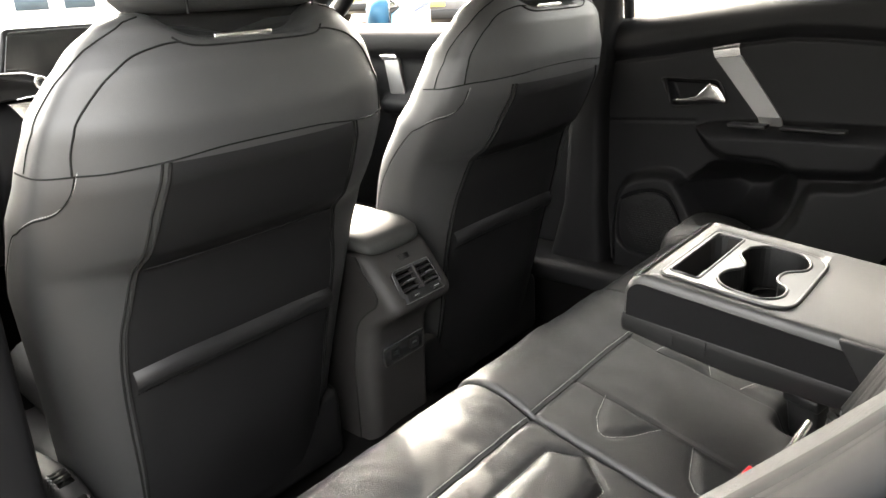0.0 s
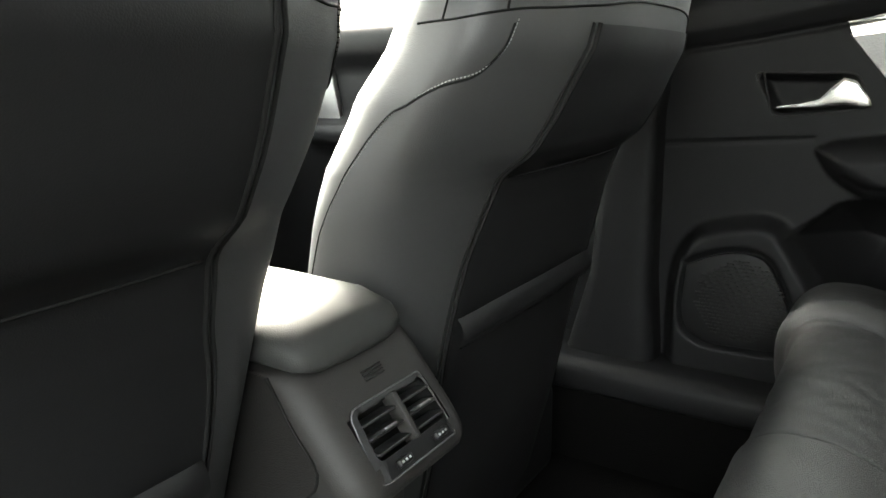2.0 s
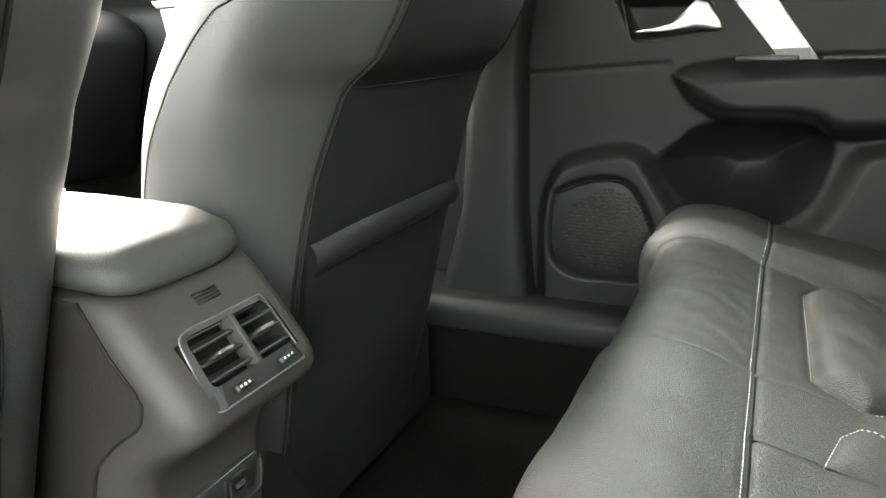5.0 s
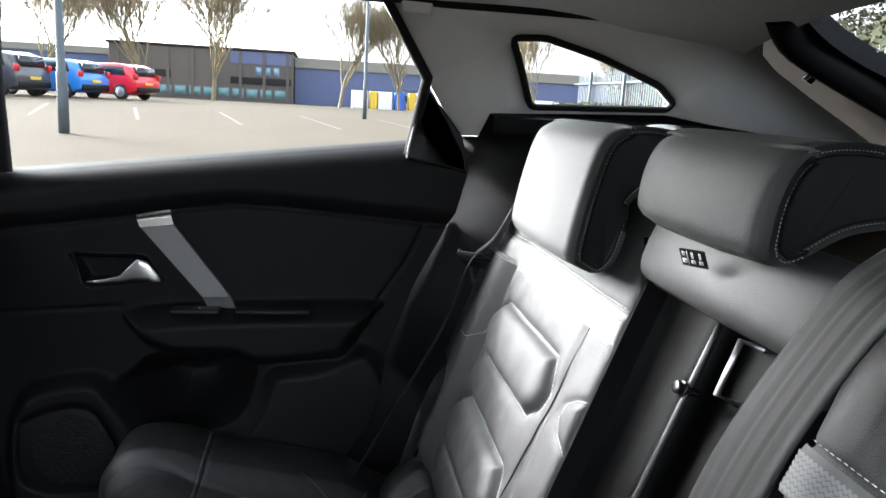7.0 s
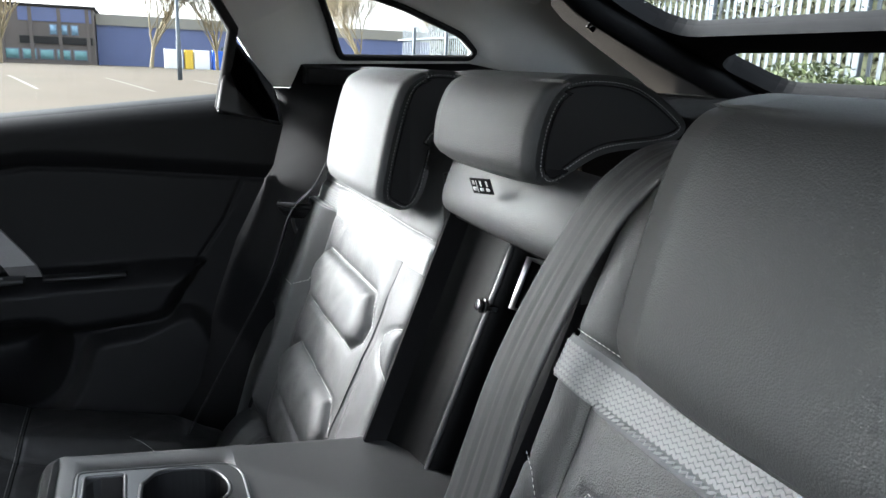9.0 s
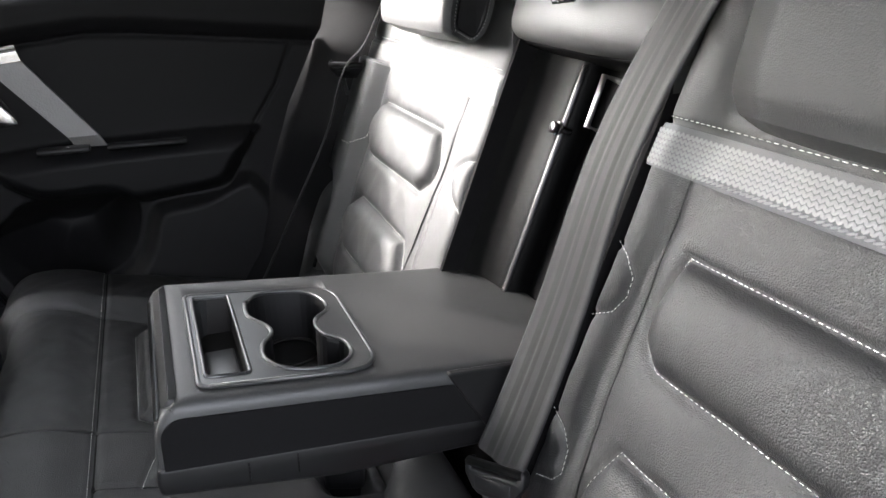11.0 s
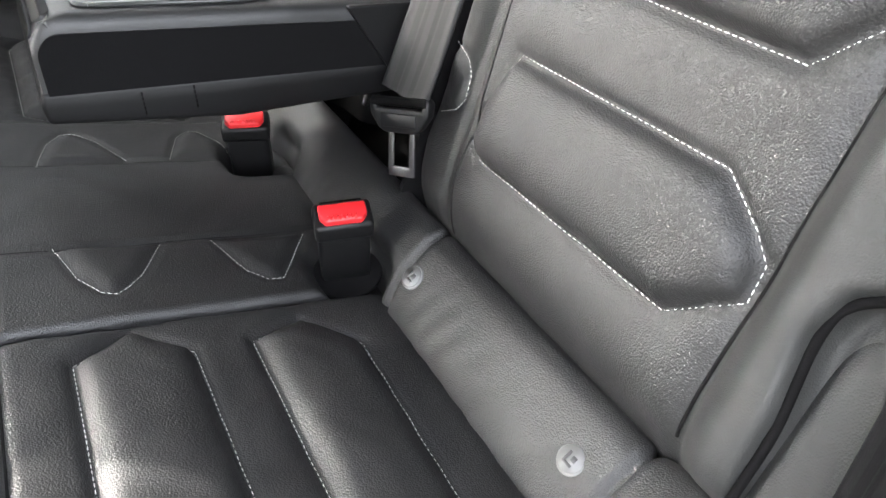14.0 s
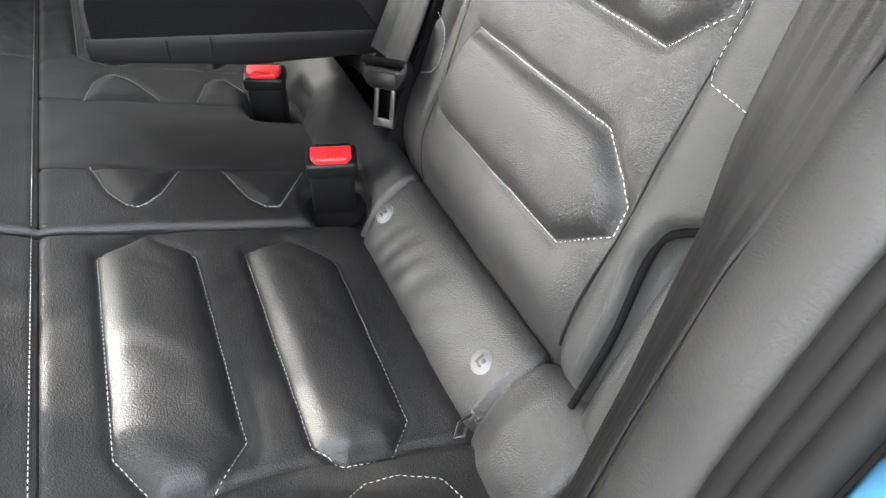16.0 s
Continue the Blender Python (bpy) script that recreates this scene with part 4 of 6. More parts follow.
part("hinge_cover", prism(round_poly([(0.150, 0.8565), (0.02, 0.846), (0.02, 0.79), (0.108, 0.788)], 0.006), "x", AX0 - 0.0035, AX0 + 0.004, 0.0015), PLASTIC, arm, "black plastic hinge cover", smooth=False)
for z in (0.802, 0.806, 0.810, 0.814, 0.818):
    for y, d in ((0.325, 0.006), (0.285, 0.008)):
        part("stitch", tube([(AX0 - 0.0035, y, z - d), (AX0 - 0.0035, y, z - d + 0.0025)], 0.0007, 4), DARKTHREAD, arm)

zp = thing("zip_pull", (-0.471, 0.17, 0.627), "small dark metal zip pull at the cushion corner", "zip pull")
part("slider", box(-0.478, -0.466, 0.160, 0.172, 0.632, 0.640, 0.002), DARKSTEEL, zp)
part("tab", tube([(-0.474, 0.172, 0.640), (-0.484, 0.184, 0.645), (-0.492, 0.190, 0.645), (-0.490, 0.197, 0.644), (-0.478, 0.188, 0.643), (-0.472, 0.174, 0.640)], 0.0012, 6), DARKSTEEL, zp)


# ---- buckles and belts ----
def buckle(at, turn, label):
    t = thing("belt_buckle", at, label, "seat belt buckle", "rear belt buckles")
    m = Matrix.Translation(at) @ pose(0, 0, 0, *turn)
    part("housing", turned(box(-0.0235, 0.0235, -0.015, 0.015, -0.082, -0.004, 0.005), m), PLASTIC, t)
    part("collar", turned(box(-0.0265, 0.0265, -0.0165, 0.0165, -0.022, -0.002, 0.004), m), PLASTIC, t)
    bt = part("button", turned(prism([(-0.0215, -0.008), (0.0215, -0.008), (0.0215, 0.006), (0.0165, 0.0135), (-0.0165, 0.0135), (-0.0215, 0.006)], "z", -0.008, 0.004, 0.0022), m), RED, t, "red release button")
    part("grip", join(*[turned(box(-0.012 + 0.004 * k, -0.010 + 0.004 * k, 0.008, 0.012, 0.0035, 0.0052), m) for k in range(7)]), RED, bt)
    part("slot", turned(box(-0.019, 0.019, -0.0145, -0.0095, -0.006, -0.0005), m), GLOSS, t)
    part("pocket", turned(disc((0, 0.002, -0.082), (0, 0, 1), 0.036, 0.006, 24, 0.002), m), CLOTH, t, "black cloth pocket around the buckle")
    part("boot", turned(box(-0.020, 0.020, -0.012, 0.012, -0.12, -0.066, 0.006), m), RUBBER, t)
    return t


buckle((*BUCKLES[0], 0.698), (-14, 0, 75), "black seat belt buckle with a red release button")
buckle((*BUCKLES[1], 0.686), (-14, 0, 70), "black seat belt buckle standing beneath the armrest")


RIB = [-0.0006, 0.0003, 0.0003, -0.0002, 0.0, 0.0, 0.0, 0.0, -0.0003, 0.0004, 0.0004, 0.0004, 0.0004, 0.0004, 0.0004, 0.0004, -0.0003, 0.0, 0.0, 0.0, 0.0, -0.0002, 0.0003, 0.0003, -0.0006]


def ribbon(pts, sides, w, thick=0.0012, n=60):
    """A strap along pts; sides gives the direction across it. Fine cross ribs where n is large."""
    q = smooth_line(pts, n)
    d0 = np.r_[0, np.cumsum(np.linalg.norm(np.diff(np.array(pts, float), axis=0), axis=1))]
    a = np.stack([np.interp(np.linspace(0, d0[-1], n), d0, np.array(sides, float)[:, k]) for k in range(3)], 1)
    vs, fs = [], []
    for i in range(n):
        t = Vector(q[min(i + 1, n - 1)] - q[max(i - 1, 0)]).normalized()
        s = Vector(a[i])
        s = (s - t * s.dot(t)).normalized()
        nn = t.cross(s)
        rib = 0.00024 * (i % 2) if n > 200 else 0.0
        for k in range(25):
            u = -1 + k / 12
            vs.append(Vector(q[i]) + s * w / 2 * u + nn * (thick + RIB[k] + rib * (0 < k < 24)))
        for k in range(25):
            u = 1 - k / 12
            vs.append(Vector(q[i]) + s * w / 2 * u - nn * (thick + RIB[k] + rib * (0 < k < 24)))
    for i in range(n - 1):
        for k in range(50):
            k2 = (k + 1) % 50
            fs.append((50 * i + k, 50 * i + k2, 50 * i + 50 + k2, 50 * i + 50 + k))
    return vs, fs


def webbing(parent, *strap, n=60):
    """The strap with darker woven stripes along it."""
    ob = part("webbing", ribbon(*strap, n=n), [BELT, BELTDARK], parent)
    for p in ob.data.polygons:
        k = p.index % 50
        p.material_index = int((k if k < 25 else 49 - k) in (5, 6, 7, 9, 10, 14, 15, 17, 18, 19))
    return ob


def tongue(m, parent):
    tg = part("tongue", turned(prism([(-0.032, 0.004), (-0.031, -0.008), (-0.022, -0.020), (-0.015, -0.024), (0.015, -0.024), (0.022, -0.020), (0.031, -0.008), (0.032, 0.004), (0.027, 0.008), (0.024, -0.003), (-0.024, -0.003), (-0.027, 0.008)], "y", -0.0055, 0.0055, 0.002), m), PLASTIC, parent, "black plastic belt tongue")
    part("belt_bar", turned(join(tube([(-0.029, 0.003, 0.003), (0.029, 0.003, 0.003)], 0.0042, 10), box(-0.019, 0.019, 0.0045, 0.0066, -0.019, -0.007, 0.001)), m), PLASTIC, tg)
    legs = [box(u - 0.0028, u + 0.0028, -0.0012, 0.0012, -0.060, -0.012, 0.0008) for u in (-0.0112, 0.0112)]
    part("blade", turned(join(*legs, box(-0.014, 0.014, -0.0012, 0.0012, -0.063, -0.054, 0.0008)), m), DARKSTEEL, tg, "dark steel tongue loop")


t = thing("seat_belt", (-0.145, 0.0, 1.19), "black woven centre seat belt hanging in front of the backrest", "seat belt", "rear seat belts")
webbing(t, [(-0.215, -0.13, 1.225), (-0.200, -0.060, 1.226), (-0.176, -0.028, 1.198), (-0.158, -0.005, 1.150), (-0.138, 0.030, 1.050), (-0.136, 0.066, 0.930), (-0.140, 0.100, 0.845), (-0.139, 0.122, 0.790)],
                       [(0.8, -0.5, -0.1), (0.95, -0.2, 0), (1, 0, 0), (1, 0, 0.05), (1, 0.1, 0.06), (1, 0.25, 0.0), (1, 0.4, -0.05), (1, 0.5, -0.15)], 0.052, n=760)
mt = Matrix.Translation((-0.139, 0.124, 0.782)) @ pose(0, 0, 0, 16, 10, 29)
tongue(mt, t)

t = thing("seat_belt", (-0.56, 0.1, 0.7), "black woven outer seat belt running down beside the bolster", "seat belt", "rear seat belts")
webbing(t, [(-0.620, -0.03, 1.19), (-0.598, 0.022, 1.10), (-0.588, 0.056, 1.045), (-0.588, 0.080, 0.988), (-0.591, 0.101, 0.930), (-0.5935, 0.118, 0.882), (-0.600, 0.150, 0.790), (-0.607, 0.180, 0.71), (-0.609, 0.192, 0.66)],
                       [(1, 0.1, 0.1), (1, 0.05, 0.08), (1, 0.0, 0.06), (1, -0.03, 0.04), (0.97, -0.2, 0.0), (0.84, -0.5, -0.12), (0.74, -0.62, -0.18), (0.72, -0.64, -0.2), (0.72, -0.64, -0.2)], 0.048, n=760)
ax, az = Vector((1, -0.02, 0.05)).normalized(), Vector((0.0, -0.38, 0.925)).normalized()
ay = az.cross(ax).normalized()
lm = Matrix.Translation(Vector((-0.592, 0.083, 1.006)) + ay * 0.0045) @ Matrix((ax, ay, ax.cross(ay))).transposed().to_4x4()
part("tongue", turned(join(box(-0.0145, -0.0095, -0.0012, 0.0012, 0.0, 0.040, 0.0008), box(0.0095, 0.0145, -0.0012, 0.0012, 0.0, 0.040, 0.0008), box(-0.0145, 0.0145, -0.0012, 0.0012, -0.004, 0.0045, 0.001), box(-0.0165, 0.0165, -0.0014, 0.0014, 0.032, 0.044, 0.001)), lm), CHROME, t, "bare steel tongue loop")
t = thing("seat_belt", (0.6, 0.1, 0.7), "black woven seat belt against the dark pillar trim", "seat belt", "rear seat belts")
webbing(t, [(0.610, -0.065, 1.215), (0.600, -0.038, 1.175), (0.598, 0.012, 1.075), (0.600, 0.052, 1.03), (0.605, 0.085, 0.93), (0.61, 0.155, 0.79), (0.615, 0.225, 0.655)],
                       [(0.95, -0.3, 0)] * 7, 0.044)
tongue(Matrix.Translation((0.598, 0.045, 1.04)) @ pose(0, 0, 0, -30, 0, 60), t)


# ---- front seats ----
def seat_width(z):
    w = np.interp(z, [0.45, 0.60, 0.75, 0.90, 1.00, 1.06, 1.11, 1.15, 1.18, 1.205, 1.222], [0.222, 0.232, 0.245, 0.262, 0.262, 0.252, 0.237, 0.214, 0.190, 0.158, 0.10])
    return w


def seat_back_y(z):
    return np.interp(z, [0.42, 0.50, 0.60, 0.70, 0.785, 0.87, 0.93, 0.98, 1.04, 1.10, 1.16, 1.20, 1.225], [0.93, 0.912, 0.885, 0.858, 0.834, 0.812, 0.790, 0.760, 0.732, 0.724, 0.730, 0.748, 0.78])


def seat_depth(z):
    return np.interp(z, [0.42, 0.8, 1.0, 1.12, 1.19, 1.225], [0.115, 0.118, 0.112, 0.090, 0.055, 0.02])


def seat_point(cx, u, z):
    """A place on the seat back's shell: u from -1 to 1 across the rear, past that round the sides; z its height."""
    w, d = seat_width(z), seat_depth(z)
    th = -math.pi / 2 + u * math.pi / 2
    c, s = math.cos(th), math.sin(th)
    p = 3.6
    x = w * math.copysign(abs(c) ** (2 / p), c)
    if u < 0:
        x = -abs(x)
    elif cx > 0:
        x *= 1.045      # the passenger seat is a little fuller on the door side
    round_ = math.sqrt(max(0.0, 1 - abs(c) ** 1.667))      # rounder in depth than across
    y = seat_back_y(z) + d + d * math.copysign(round_ ** (2 / 3.0), s)
    mid_ = math.exp(-(x / (w * 0.72)) ** 4)
    lean = float(ramp(np.array(z), 0.952, 0.915) * ramp(np.array(z), 0.55, 0.75))
    y += 0.028 * mid_ * lean if s < 0 else 0      # hollow beneath the padded upper part
    y += 0.045 * (abs(x) / 0.26) ** 3 * max(0.0, -s)
    if z > 1.14:
        dip = math.exp(-((x) / 0.100) ** 6)
        z = z - dip * max(0, z - 1.180) * 0.9
    return Vector((cx + x, y, z))


def front_seat(cx, inner):
    t = thing("front_seat", (cx, 0.95, 0.40), "black leather front seat seen from behind with a map pocket", "car seat", "front seats")
    Z = np.r_[np.linspace(0.44, 0.90, 40), np.linspace(0.905, 0.965, 22), np.linspace(0.972, 1.10, 14), np.linspace(1.11, 1.222, 26)]
    U = np.linspace(-2, 2, 129)[:-1]
    vs, fs = [], []
    for z in Z:
        for u in U:
            vs.append(seat_point(cx, ((u + 2) % 4) - 2 if abs(u) <= 2 else u, z))
    n = len(U)
    for i in range(len(Z) - 1):
        for k in range(n):
            k2 = (k + 1) % n
            fs.append((i * n + k, i * n + k2, (i + 1) * n + k2, (i + 1) * n + k))
    fs.append(tuple(range(n)))
    fs.append(tuple((len(Z) - 1) * n + k for k in range(n)))
    shell = part("backrest", (vs, fs), SMOOTH, t)

    def line(pts, r, name, m, lift=0.0005, stitched=False, label=""):
        q = smooth_line(pts, 90)
        P = [seat_point(cx, u, z) + Vector((0, -lift, 0)) for u, z in q]
        if stitched:
            e = even(np.array(P), 241)
            part(name, join(*[tube([e[i], e[i] * 0.35 + e[i + 1] * 0.65 + (e[i + 1] - e[i]) * 0.6], r, 4) for i in range(0, 239, 2)]), m, shell, label)
        else:
            part(name, tube(P, r, 6), m, shell, label)
    # seams: the yoke, the side wings and the rear panel
    up_ = 0.0 if inner > 0 else 0.014
    line([(-1.08, 1.060), (-0.80, 1.058 + up_ * 0.5), (-0.58, 1.058 + up_ * 0.8), (-0.42, 1.057 + up_), (-0.21, 1.061 + up_), (-0.06, 1.067 + up_), (0.06, 1.067 + up_), (0.21, 1.061 + up_), (0.42, 1.057 + up_), (0.58, 1.058 + up_ * 0.8), (0.80, 1.058 + up_ * 0.5), (1.08, 1.060)], 0.0011, "seam", DARKTHREAD)
    for s in (-1, 1):
        wide = 0.0 if inner > 0 else 0.05
        line([(s * (0.600 + wide), 1.059 + up_ * 0.7), (s * (0.630 + wide), 1.085 + up_), (s * (0.612 + wide), 1.117 + up_), (s * (0.536 + wide), 1.148 + up_), (s * (0.436 + wide), 1.170 + up_ * 0.5), (s * 0.298, 1.180 + up_ * 0.5), (s * 0.20, 1.184 + up_ * 0.5)], 0.0012, "seam", DARKTHREAD)
        wing = [(0.585, 1.058), (0.600, 1.041), (0.636, 1.026), (0.705, 1.0155), (0.87, 1.009), (0.985, 0.996), (1.05, 0.968), (1.11, 0.918), (1.20, 0.86), (1.27, 0.78)]
        line([(s * u, z) for u, z in wing], 0.0011, "seam", DARKTHREAD)
        line([(s * (u - 0.010), z + 0.0035) for u, z in wing], 0.0006, "stitching", DULLTHREAD, 0.0010, True, "white contrast stitching")
        line([(s * 0.212, 1.060), (s * 0.224, 1.0), (s * 0.246, 0.938), (s * 0.282, 0.877), (s * 0.326, 0.832), (s * 0.352, 0.764), (s * 0.352, 0.664), (s * 0.36, 0.55), (s * 0.36, 0.46)], 0.0026, "piping", DARKTHREAD, 0.0006)
        line([(s * 0.236, 1.060), (s * 0.252, 1.0), (s * 0.268, 0.938), (s * 0.306, 0.877), (s * 0.351, 0.832), (s * 0.380, 0.770), (s * 0.385, 0.664), (s * 0.385, 0.55), (s * 0.385, 0.46)], 0.0018, "piping", DARKTHREAD, 0.0004)
        line([(s * 1.0, 1.062), (s * 1.0, 1.10), (s * 0.95, 1.16), (s * 0.6, 1.21)], 0.0010, "seam", DARKTHREAD)
    line([(-0.25, 1.19), (-0.15, 1.178), (0.0, 1.176), (0.15, 1.178), (0.25, 1.19)], 0.0012, "piping", DARKTHREAD)
    # darker rear panel between the pipings
    Pb = np.zeros((33, 94, 3))
    for j, z in enumerate(np.linspace(0.442, 1.059, 94)):
        b = float(np.interp(z, [0.55, 0.66, 0.76, 0.832, 0.877, 0.938, 1.0, 1.06], [0.36, 0.352, 0.352, 0.326, 0.282, 0.246, 0.224, 0.212]))
        for i in range(33):
            p = seat_point(cx, -b + 2 * b * i / 32, z)
            Pb[i, j] = (p.x, p.y - 0.0016, p.z)
    part("rear_panel", sheet(Pb), SIDELEATHER, shell, "matt black rear panel")
    part("fold", tube([tuple(seat_point(cx, -0.235 + 0.47 * k / 24, 0.921) + Vector((0, -0.0022, 0))) for k in range(25)], 0.0013, 5), DARKTHREAD, shell)
    # map pocket: a second skin with a padded lip
    P = np.zeros((41, 30, 3))
    for i in range(41):
        u = -0.335 + 0.67 * i / 40
        for j in range(30):
            edge = 0.770 + 0.012 * (1 - abs(u / 0.346) ** 2.2)
            z = 0.446 + (edge - 0.446) * j / 29
            p = seat_point(cx, u, z)
            bulge = 0.003 + 0.007 * (1 - abs(u / 0.346) ** 4) * ramp(np.array(j / 29.0), 0.3, 1.0)
            P[i, j] = (p.x, p.y - float(bulge), p.z)
    pk = part("map_pocket", sheet(P), SIDELEATHER, t, "black leather map pocket")
    lip = np.zeros((41, 7, 3))
    for i in range(41):
        for j in range(7):
            k = j / 6
            lip[i, j] = P[i, -1] + np.array([0, -0.001 - 0.0065 * math.sin(math.pi * k) ** 0.7, -0.027 + 0.031 * k])
    part("lip", sheet(lip), SIDELEATHER, pk, "padded pocket edge")
    part("stitching", join(*[tube([lip[i, 0] + np.array([0, -0.002, -0.001]), lip[i, 0] * 0.4 + lip[i + 1, 0] * 0.6 + np.array([0, -0.002, -0.001])], 0.0006, 4) for i in range(40)]), DARKTHREAD, pk)
    # headrest with its open collar
    part("collar", box(cx - 0.105, cx + 0.105, 0.755, 0.835, 1.160, 1.184, 0.008), PLASTIC, t, "black plastic headrest collar")
    part("collar_back", box(cx - 0.115, cx + 0.115, 0.788, 0.835, 1.150, 1.222, 0.008), RUBBER, t)
    part("trim_bar", box(cx - 0.05, cx + 0.03, 0.752, 0.757, 1.180, 1.187, 0.001), CHROME, t, "bright metal bar")
    for dx in (-0.06, 0.06):
        part("post", tube([(cx + dx, 0.81, 1.16), (cx + dx, 0.81, 1.26)], 0.007, 10), CHROME, t)
    secs = []
    for z, w, d, yy in ((1.210, 0.095, 0.032, 0.804), (1.214, 0.120, 0.047, 0.802), (1.226, 0.133, 0.055, 0.799), (1.26, 0.140, 0.060, 0.793), (1.32, 0.138, 0.058, 0.785), (1.365, 0.125, 0.050, 0.78), (1.385, 0.10, 0.036, 0.778), (1.392, 0.06, 0.018, 0.778)):
        secs.append(((cx, yy, z), w, d, (1, 0, 0), (0, 1, 0)))
    hd = part("headrest", sock(secs, 40, 3.2), SMOOTH, t)
    for s in (-1, 1):
        part("seam", tube([(cx + s * 0.085, 0.741, 1.21), (cx + s * 0.088, 0.7335, 1.26), (cx + s * 0.088, 0.7275, 1.32), (cx + s * 0.08, 0.731, 1.365)], 0.0015, 6, 30), DARKTHREAD, hd)
    # cushion, base and side trim
    secs = [((cx, y, z), w, d, (1, 0, 0), (0, 0.2, 1)) for y, z, w, d in ((0.93, 0.56, 0.14, 0.05), (1.0, 0.565, 0.155, 0.06), (1.2, 0.58, 0.165, 0.065), (1.38, 0.60, 0.165, 0.065), (1.44, 0.58, 0.15, 0.045))]
    part("seat", sock(secs, 36, 3.5), LEATHER, t)
    part("base", box(cx - 0.22, cx + 0.22, 0.93, 1.35, 0.40, 0.55, 0.02), PLASTIC, t)
    dy = 0.0 if inner > 0 else 0.10
    part("side_trim", prism(round_poly([(0.885 + dy, 0.49), (0.90 + dy, 0.605), (0.96 + dy, 0.63), (1.30, 0.57), (1.32, 0.48)], 0.02), "x", cx - inner * 0.235, cx - inner * 0.275, 0.01), PLASTIC, t, "black plastic seat side trim")
    if inner > 0:
        kn = part("recline_knob", disc((cx - inner * 0.285, 0.915, 0.575), (1, 0, 0), 0.046, 0.034, 32, 0.007), PLASTIC, t, "black round recline knob")
        part("knob_ring", disc((cx - inner * 0.30, 0.915, 0.575), (1, 0, 0), 0.034, 0.008, 24, 0.002), GREYPLASTIC, kn)
    for s in (-1, 1):
        part("rail", box(cx + s * 0.19 - 0.02, cx + s * 0.19 + 0.02, 0.98, 1.45, 0.385, 0.41, 0.005), PLASTIC, t)
    return t


front_seat(-0.332, 1)
front_seat(0.327, -1)

# ---- centre console ----
CON = -0.005
con = thing("centre_console", (CON, 1.0, 0.38), "dark centre console with rear air vents and sockets", "centre console")
face = smooth_line([(0.900, 0.801), (0.874, 0.799), (0.857, 0.787), (0.836, 0.762), (0.812, 0.732), (0.803, 0.716), (0.806, 0.702), (0.822, 0.690), (0.850, 0.670), (0.868, 0.640), (0.874, 0.57), (0.880, 0.39)], 70)
P = np.zeros((33, 72, 3))
for i, u in enumerate(np.linspace(-1, 1, 33)):
    w = math.radians(90 * max(0.0, abs(u) * 1.35 - 0.35))      # the corner's turn
    x = 0.054 * min(1.0, abs(u) / 0.26) if abs(u) < 0.26 else 0.054 + 0.025 * math.sin(w)
    for j in range(70):
        P[i, j + 1] = (CON + math.copysign(x, u), face[j, 0] + 0.030 * (1 - math.cos(w)), face[j, 1])
    P[i, 0] = (CON + math.copysign(x, u), 1.45, 0.801)
    P[i, 71] = (CON + math.copysign(x, u), 1.45, 0.39)
side = [[(CON + s * 0.079, 1.45 if k else P[0 if s < 0 else 32, j, 1], P[0, j, 2]) for j in range(72)] for s in (-1, 1) for k in (0, 1)]
body = join(sheet(P), sheet(np.array(side[:2])), sheet(np.array(side[2:])))
vm = Matrix.Translation((CON, 0.8215, 0.7435)) @ pose(0, 0, 0, -37, 0, 0)
back = vm.inverted()
flat = [back @ Vector(v) for v in body[0]]
body = (body[0], [f for f in body[1] if not all(abs(flat[i].x) < 0.0535 and -0.022 < flat[i].z < 0.029 and abs(flat[i].y) < 0.02 for i in f)])
part("body", body, GREYPLASTIC, con)
SEAMC = [(0.890, 0.798), (0.884, 0.790), (0.866, 0.762), (0.846, 0.738), (0.8435, 0.728), (0.850, 0.713), (0.878, 0.691), (0.899, 0.666), (0.911, 0.619), (0.918, 0.56), (0.920, 0.40)]
for s in (-1, 1):
    x = CON + s * 0.079
    part("side_panel", prism(SEAMC + [(1.45, 0.40), (1.45, 0.798)], "x", x - s * 0.002, x + s * 0.0016), GRAINPLASTIC, con, "grained black side panel", smooth=False)
    part("seam", tube([(x + s * 0.0012, y, z) for y, z in SEAMC], 0.0013, 6, 60), DARKTHREAD, con)
pad = [((CON - 0.010, y, z), w, d, (1, 0, 0), (0, 0, 1)) for y, z, w, d in ((0.856, 0.808, 0.040, 0.006), (0.860, 0.811, 0.060, 0.0125), (0.872, 0.815, 0.068, 0.018), (0.905, 0.820, 0.072, 0.022), (1.0, 0.821, 0.074, 0.023), (1.25, 0.821, 0.073, 0.022), (1.30, 0.818, 0.06, 0.012))]
part("lid", sock(pad, 40, 3.0), LIDLEATHER, con, "padded leather armrest lid")
# air vent set in the sloping face
V = lambda d: turned(d, vm)
rim = round_poly([(-0.053, -0.031), (0.053, -0.031), (0.047, 0.031), (-0.047, 0.031)], 0.009, 5)
gap = round_poly([(-0.0455, -0.0145), (0.0455, -0.0145), (0.043, 0.0265), (-0.043, 0.0265)], 0.006)
vent = part("air_vent", V(panel(rim, [gap], lambda u, v, w: Vector((u, -0.0025 - w + 0.010 * (abs(u) / 0.053) ** 4, v)), 0.0045)), PLASTIC, con, "rear air vents", smooth=False)
part("edge_line", V(tube([(u, -0.0072 + 0.010 * (abs(u) / 0.053) ** 4, v) for u, v in rim + rim[:1]], 0.0008, 5)), SATINLINE, vent, "thin satin edging")
n = len(gap)
